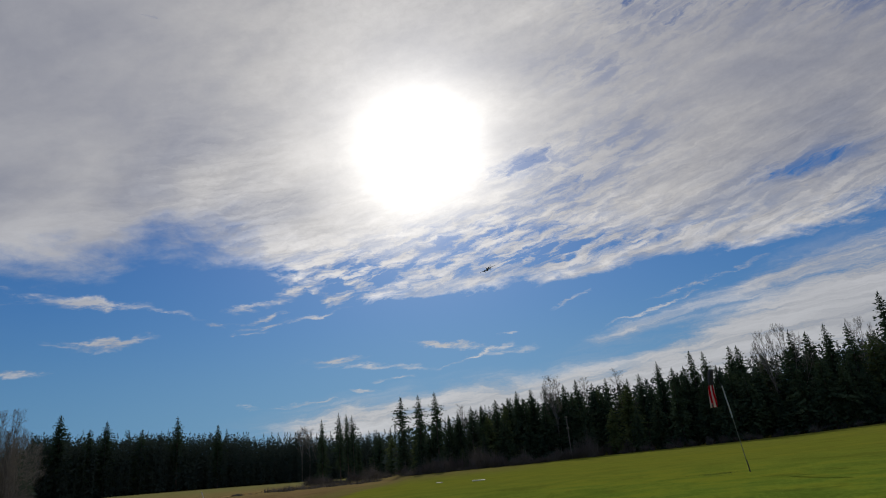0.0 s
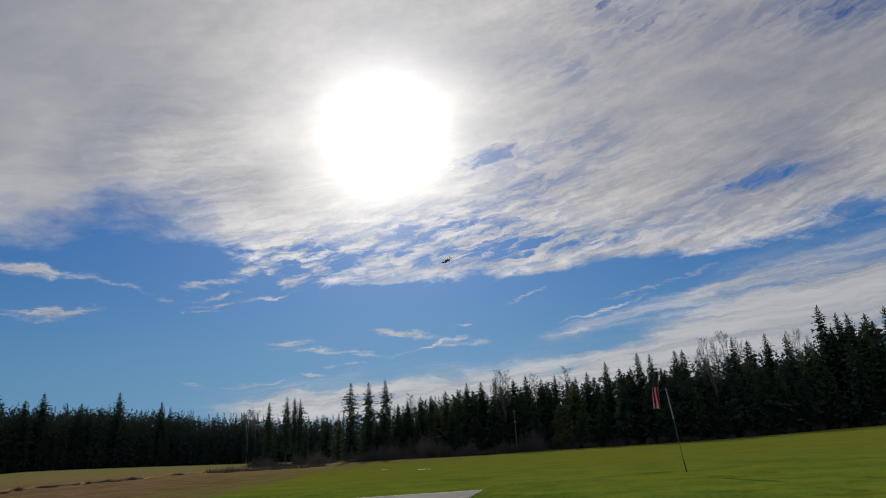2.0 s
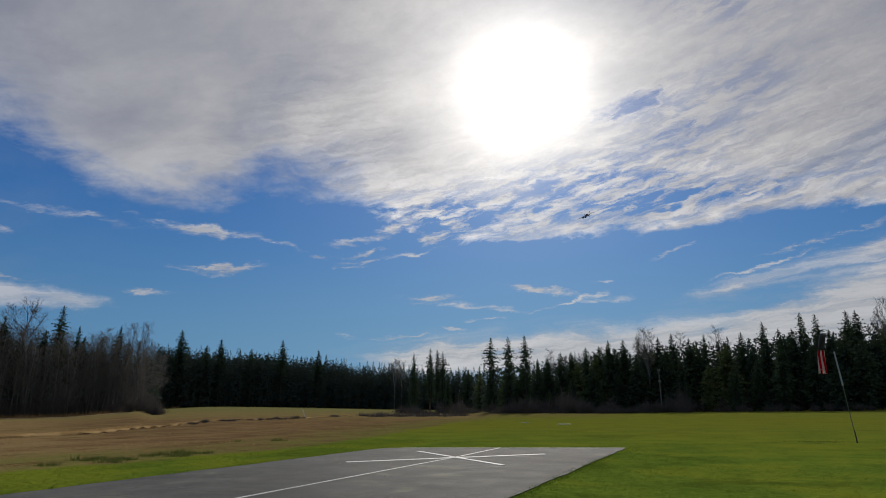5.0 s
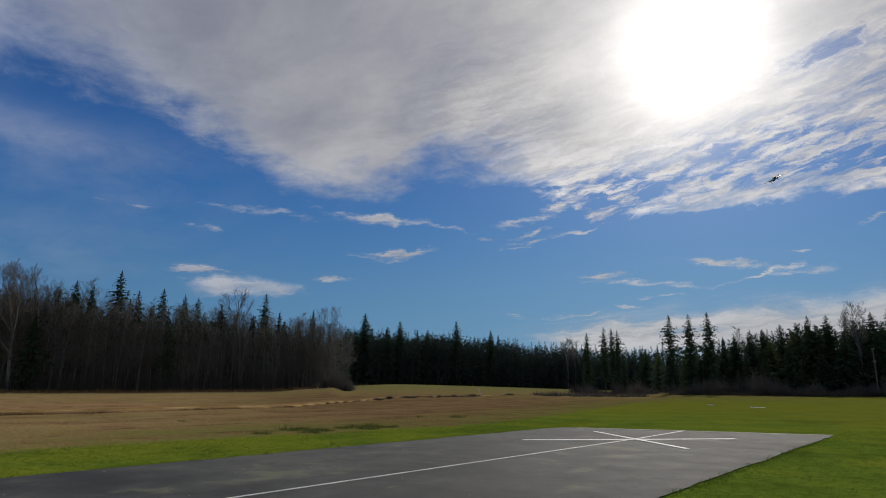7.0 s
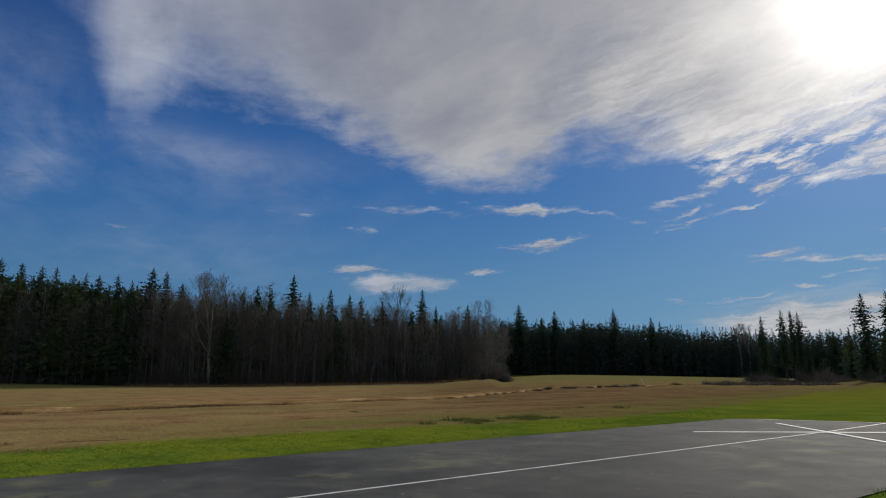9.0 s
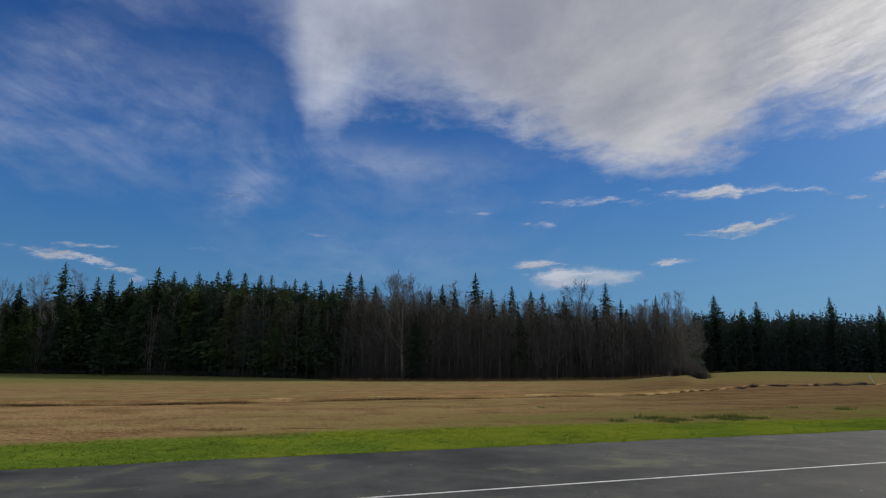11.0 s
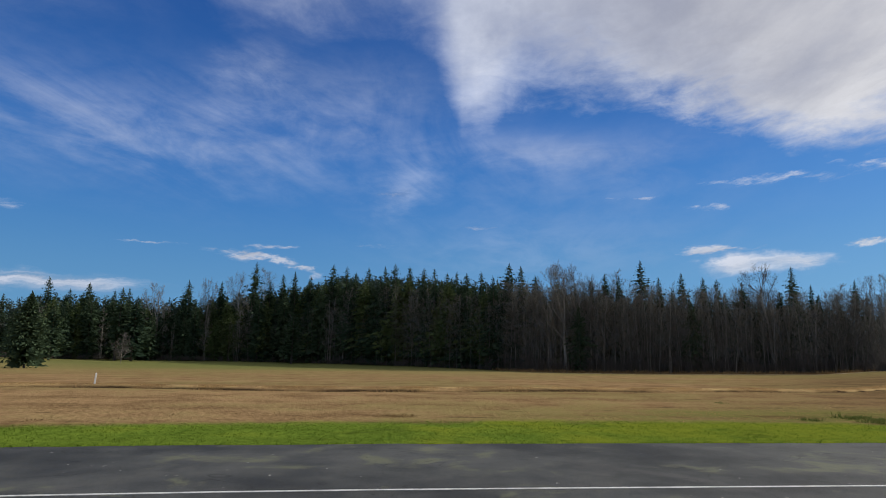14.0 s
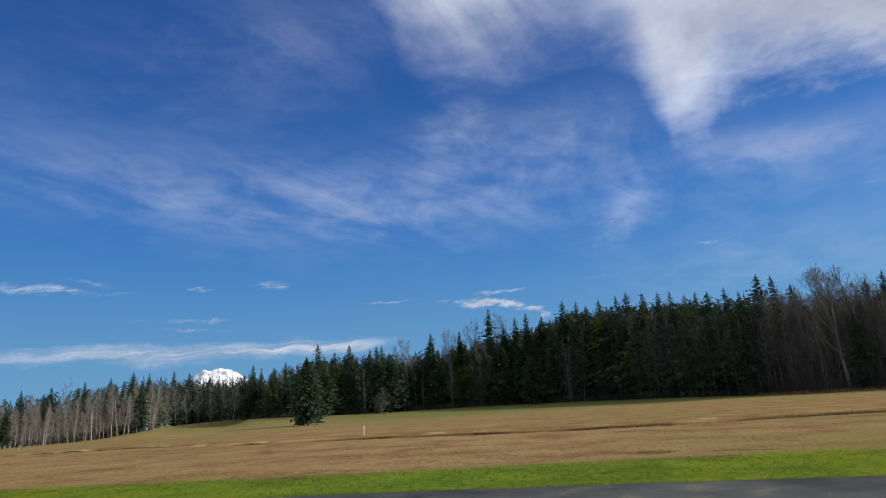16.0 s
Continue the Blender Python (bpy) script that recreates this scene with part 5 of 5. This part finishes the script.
def marker_post(az, d, tall, lean, turn, label, mat, wide=0.05):
    p = toward(az, 0, d)
    ob = thing("marker_post", (p.x, p.y, land(p.x, p.y)), label, "post", "marker posts", turn)
    bm = bmesh.new()
    bmesh.ops.create_cube(bm, size=1.0)
    for v in bm.verts:
        z = (v.co.z + 0.5) * (tall + 0.2) - 0.2
        v.co = Vector((v.co.x * wide * 2 + max(z, 0) * lean, v.co.y * wide * 2, z))
    bmesh.ops.bevel(bm, geom=bm.edges[:], offset=0.008, segments=1, affect="EDGES")
    part("shaft", bm, mat, ob)
    part("cap", rod_bm((tall * lean, 0, tall - 0.005), (tall * lean, 0, tall + 0.03), wide * 1.1, wide * 0.6, 8), mat, ob)


marker_post(113.3, meet(113.3, -1.89), 0.62, 0.05, 113, "short white marker post in the meadow", WHITE_PAINT)
marker_post(35.7, meet(35.7, -0.74), 0.98, -0.45, 36, "leaning pale wooden post in the rough grass", WHITE_PAINT, 0.06)
marker_post(139.4, meet(139.4, -1.08), 0.6, 0.1, 139, "short pale post near the birches", OLD_WOOD, 0.05)


def ground_boards():
    for az, el, n, w in ((16.4, -1.37, 0.58, 0.2), (13.0, -1.49, 1.0, 0.2)):
        d = meet(az, el)
        p = toward(az, 0, d)
        ob = thing("white_board", (p.x, p.y, land(p.x, p.y)), "weathered white board lying flat in the mown grass", "board", "boards in the grass", az)
        bm = bmesh.new()
        bmesh.ops.create_cube(bm, size=1.0)
        for v in bm.verts:
            v.co = Vector((v.co.x * n, v.co.y * w, v.co.z * 0.05 + 0.055))
        bmesh.ops.bevel(bm, geom=bm.edges[:], offset=0.006, segments=1, affect="EDGES")
        part("plank", bm, WHITE_PAINT, ob)
        for s in (-0.35, 0.35):
            part("batten", rod_bm((s * n, -w / 2, 0.015), (s * n, w / 2, 0.015), 0.02, 0.02, 6), OLD_WOOD, ob)


ground_boards()


def utility_pole():
    p = toward(4.8, 0, 91.0)
    ob = thing("utility_pole", (p.x, p.y, land(p.x, p.y)), "grey wooden utility pole with small insulators against the woods", "pole", "", 10)
    part("shaft", rod_bm((0, 0, -0.3), (0, 0, 5.6), 0.085, 0.06, 10), DARK_WOOD, ob)
    for z in (4.0, 5.5):
        arm = part("crossarm", rod_bm((-0.22, 0, z), (0.22, 0, z), 0.035, 0.035, 6), DARK_WOOD, ob)
        for x in (-0.12, 0.12):
            part("insulator", rod_bm((x, 0, z + 0.03), (x, 0, z + 0.2), 0.05, 0.035, 8), OLD_WOOD, arm, "pale ceramic insulator")


utility_pole()


# ============ the snow mountain ============
def mountain():
    mat, n, b = material("snow_and_rock")
    p = place_of(n)
    rock = n.step(n.noise(n.vm("MULTIPLY", p, (1.0, 1.0, 0.45)), 0.02, 8.0, 0.7, 0.6), 0.5, 0.62)
    n.put(b.inputs["Base Color"], n.mix(rock, (0.8, 0.82, 0.87), (0.25, 0.28, 0.36)))
    b.inputs["Roughness"].default_value = 0.8
    d = 4600.0
    verts, faces = [], []
    cols, rows = 90, 40
    c = toward(125.3, 0, d)
    right, back = toward(125.3 - 90), toward(125.3)
    for j in range(rows + 1):
        for i in range(cols + 1):
            u, v = (i / cols - 0.5) * 1150, (j / rows - 0.5) * 700
            az = -u / d * 57.3
            ridge = along([(-7.2, 0), (-3.5, 2.2), (-2.1, 3.6), (-1.4, 4.1), (-1.1, 4.27), (-0.5, 4.52), (0.15, 4.58), (0.6, 4.45), (0.95, 4.38),
                           (1.2, 4.46), (1.45, 4.5), (1.9, 4.2), (2.4, 3.8), (3.9, 2.4), (7.2, 0)], az)
            ridge += 0.04 * noise.noise((az * 3.1, 0.5, 4.0)) + 0.05 * noise.noise((az * 9.0, 1.5, 4.0))
            h = d * math.tan(radians(max(0.0, ridge))) * max(0.0, 1 - abs(v) / 350) ** 0.8
            h += noise.fractal((u * 0.012, v * 0.012, 2.0), 0.9, 2.2, 6) * 16 * min(1.0, h / 150) * (0.4 + abs(v) / 250)
            q = c + right * u + back * v
            verts.append((q.x, q.y, h - 6))
    for j in range(rows):
        for i in range(cols):
            a = j * (cols + 1) + i
            faces.append((a, a + 1, a + cols + 2, a + cols + 1))
    ob = mesh_object("snow_mountain", verts, faces, mat)
    tagged(ob, "distant snow-covered mountain above the treetops", "mountain", kind="structure")


mountain()


# ============ the model aeroplane ============
def aeroplane():
    skin = plain("olive_skin", (0.06, 0.06, 0.05), (0.12, 0.115, 0.09), 4.0, 0.5)
    belly = plain("grey_belly", (0.25, 0.26, 0.27), (0.4, 0.41, 0.42), 4.0, 0.5)
    black = plain("black_rubber", (0.015, 0.015, 0.015), (0.03, 0.03, 0.03), 8.0, 0.6)
    glass = plain("dark_canopy", (0.02, 0.025, 0.03), (0.04, 0.05, 0.06), 3.0, 0.1)
    p = Vector(EYE) + toward(*PLANE_AT, 68.0)
    ob = tagged(new("model_aeroplane"), "twin-engined dark model bomber aeroplane flying with banked wings", "model aeroplane")
    ob.matrix_basis = Matrix.Translation(p) @ PLANE_TURN

    def body(name, stations, mat, parent, label="", sides=12):
        """A round body along x: stations of x, z, half width, half height."""
        bm = bmesh.new()
        rings = []
        for x, z, w, h in stations:
            rings.append([bm.verts.new((x, math.cos(6.2832 * k / sides) * w, z + math.sin(6.2832 * k / sides) * h)) for k in range(sides)])
        for a, b2 in zip(rings, rings[1:]):
            for k in range(sides):
                bm.faces.new((a[k], a[(k + 1) % sides], b2[(k + 1) % sides], b2[k]))
        bm.faces.new(rings[0][::-1])
        bm.faces.new(rings[-1])
        bmesh.ops.recalc_face_normals(bm, faces=bm.faces)
        return part(name, bm, mat, parent, label, True)

    def foil(name, a, b2, chord_a, chord_b, thick, mat, parent, label="", upright=False):
        """A lifting surface between two points, with a rounded nose and a thin tail."""
        shape = [(0.5, 0), (0.42, 0.5), (0.15, 0.62), (-0.2, 0.35), (-0.5, 0.03), (-0.2, -0.25), (0.15, -0.4), (0.42, -0.35)]
        bm = bmesh.new()
        rings = []
        for c, ch, th in ((Vector(a), chord_a, thick), (Vector(b2), chord_b, thick * chord_b / chord_a)):
            rings.append([bm.verts.new(c + (Vector((x * ch, z * th, 0)) if upright else Vector((x * ch, 0, z * th)))) for x, z in shape])
        for k in range(8):
            bm.faces.new((rings[0][k], rings[0][(k + 1) % 8], rings[1][(k + 1) % 8], rings[1][k]))
        bm.faces.new(rings[0][::-1])
        bm.faces.new(rings[1])
        bmesh.ops.recalc_face_normals(bm, faces=bm.faces)
        return part(name, bm, mat, parent, label)

    body("fuselage", [(0.78, 0, 0.02, 0.02), (0.7, 0, 0.07, 0.08), (0.5, 0.01, 0.095, 0.12), (0.1, 0.01, 0.1, 0.13), (-0.3, 0.02, 0.08, 0.1), (-0.65, 0.05, 0.04, 0.05), (-0.74, 0.06, 0.01, 0.02)], skin, ob)
    body("canopy", [(0.48, 0.1, 0.02, 0.02), (0.4, 0.12, 0.06, 0.05), (0.22, 0.13, 0.06, 0.05), (0.1, 0.11, 0.02, 0.02)], glass, ob, "dark glazed canopy")
    for s in (-1, 1):
        wing = foil("wing", (0.16, s * 0.08, 0.0), (0.12, s * 0.42, 0.05), 0.34, 0.3, 0.05, skin, ob)
        foil("wing_tip", (0.12, s * 0.418, 0.05), (0.08, s * 0.98, 0.06), 0.3, 0.13, 0.042, skin, wing)
        nac = body("nacelle", [(0.5, 0.03, 0.05, 0.05), (0.46, 0.03, 0.075, 0.075), (0.25, 0.02, 0.08, 0.085), (-0.1, 0.02, 0.05, 0.06), (-0.25, 0.03, 0.01, 0.02)], skin, ob)
        nac.location = (0, s * 0.33, 0)
        spin = body("spinner", [(0.56, 0.03, 0.004, 0.004), (0.53, 0.03, 0.02, 0.02), (0.5, 0.03, 0.028, 0.028)], black, nac)
        for k in range(3):
            a = 2.094 * k + 0.4
            blade = foil("propeller_blade", (0.52, 0.02 * math.cos(a), 0.03 + 0.02 * math.sin(a)), (0.52, 0.16 * math.cos(a), 0.03 + 0.16 * math.sin(a)), 0.02, 0.015, 0.02, black, nac)
        gear = part("landing_leg", rod_bm((0.2, s * 0.33, -0.04), (0.24, s * 0.33, -0.2), 0.012, 0.01, 6), belly, ob)
        wheel = ball_bm(12, 6)
        for v in wheel.verts:
            v.co = Vector((v.co.x * 0.05 + 0.24, v.co.y * 0.022 + s * 0.33, v.co.z * 0.05 - 0.2))
        part("wheel", wheel, black, gear, "black rubber wheel", True)
        foil("tailplane", (-0.62, 0, 0.09), (-0.64, s * 0.3, 0.1), 0.16, 0.13, 0.02, skin, ob)
        foil("tail_fin", (-0.66, s * 0.3, 0.0), (-0.7, s * 0.3, 0.24), 0.17, 0.1, 0.016, skin, ob, "upright twin tail fin", True)


PLANE_AT = (10.0, 16.86)
# flying away, its right wing raised
PLANE_TURN = Matrix.Rotation(radians(112), 4, "Z") @ Matrix.Rotation(radians(-4), 4, "Y") @ Matrix.Rotation(radians(-24), 4, "X")
aeroplane()
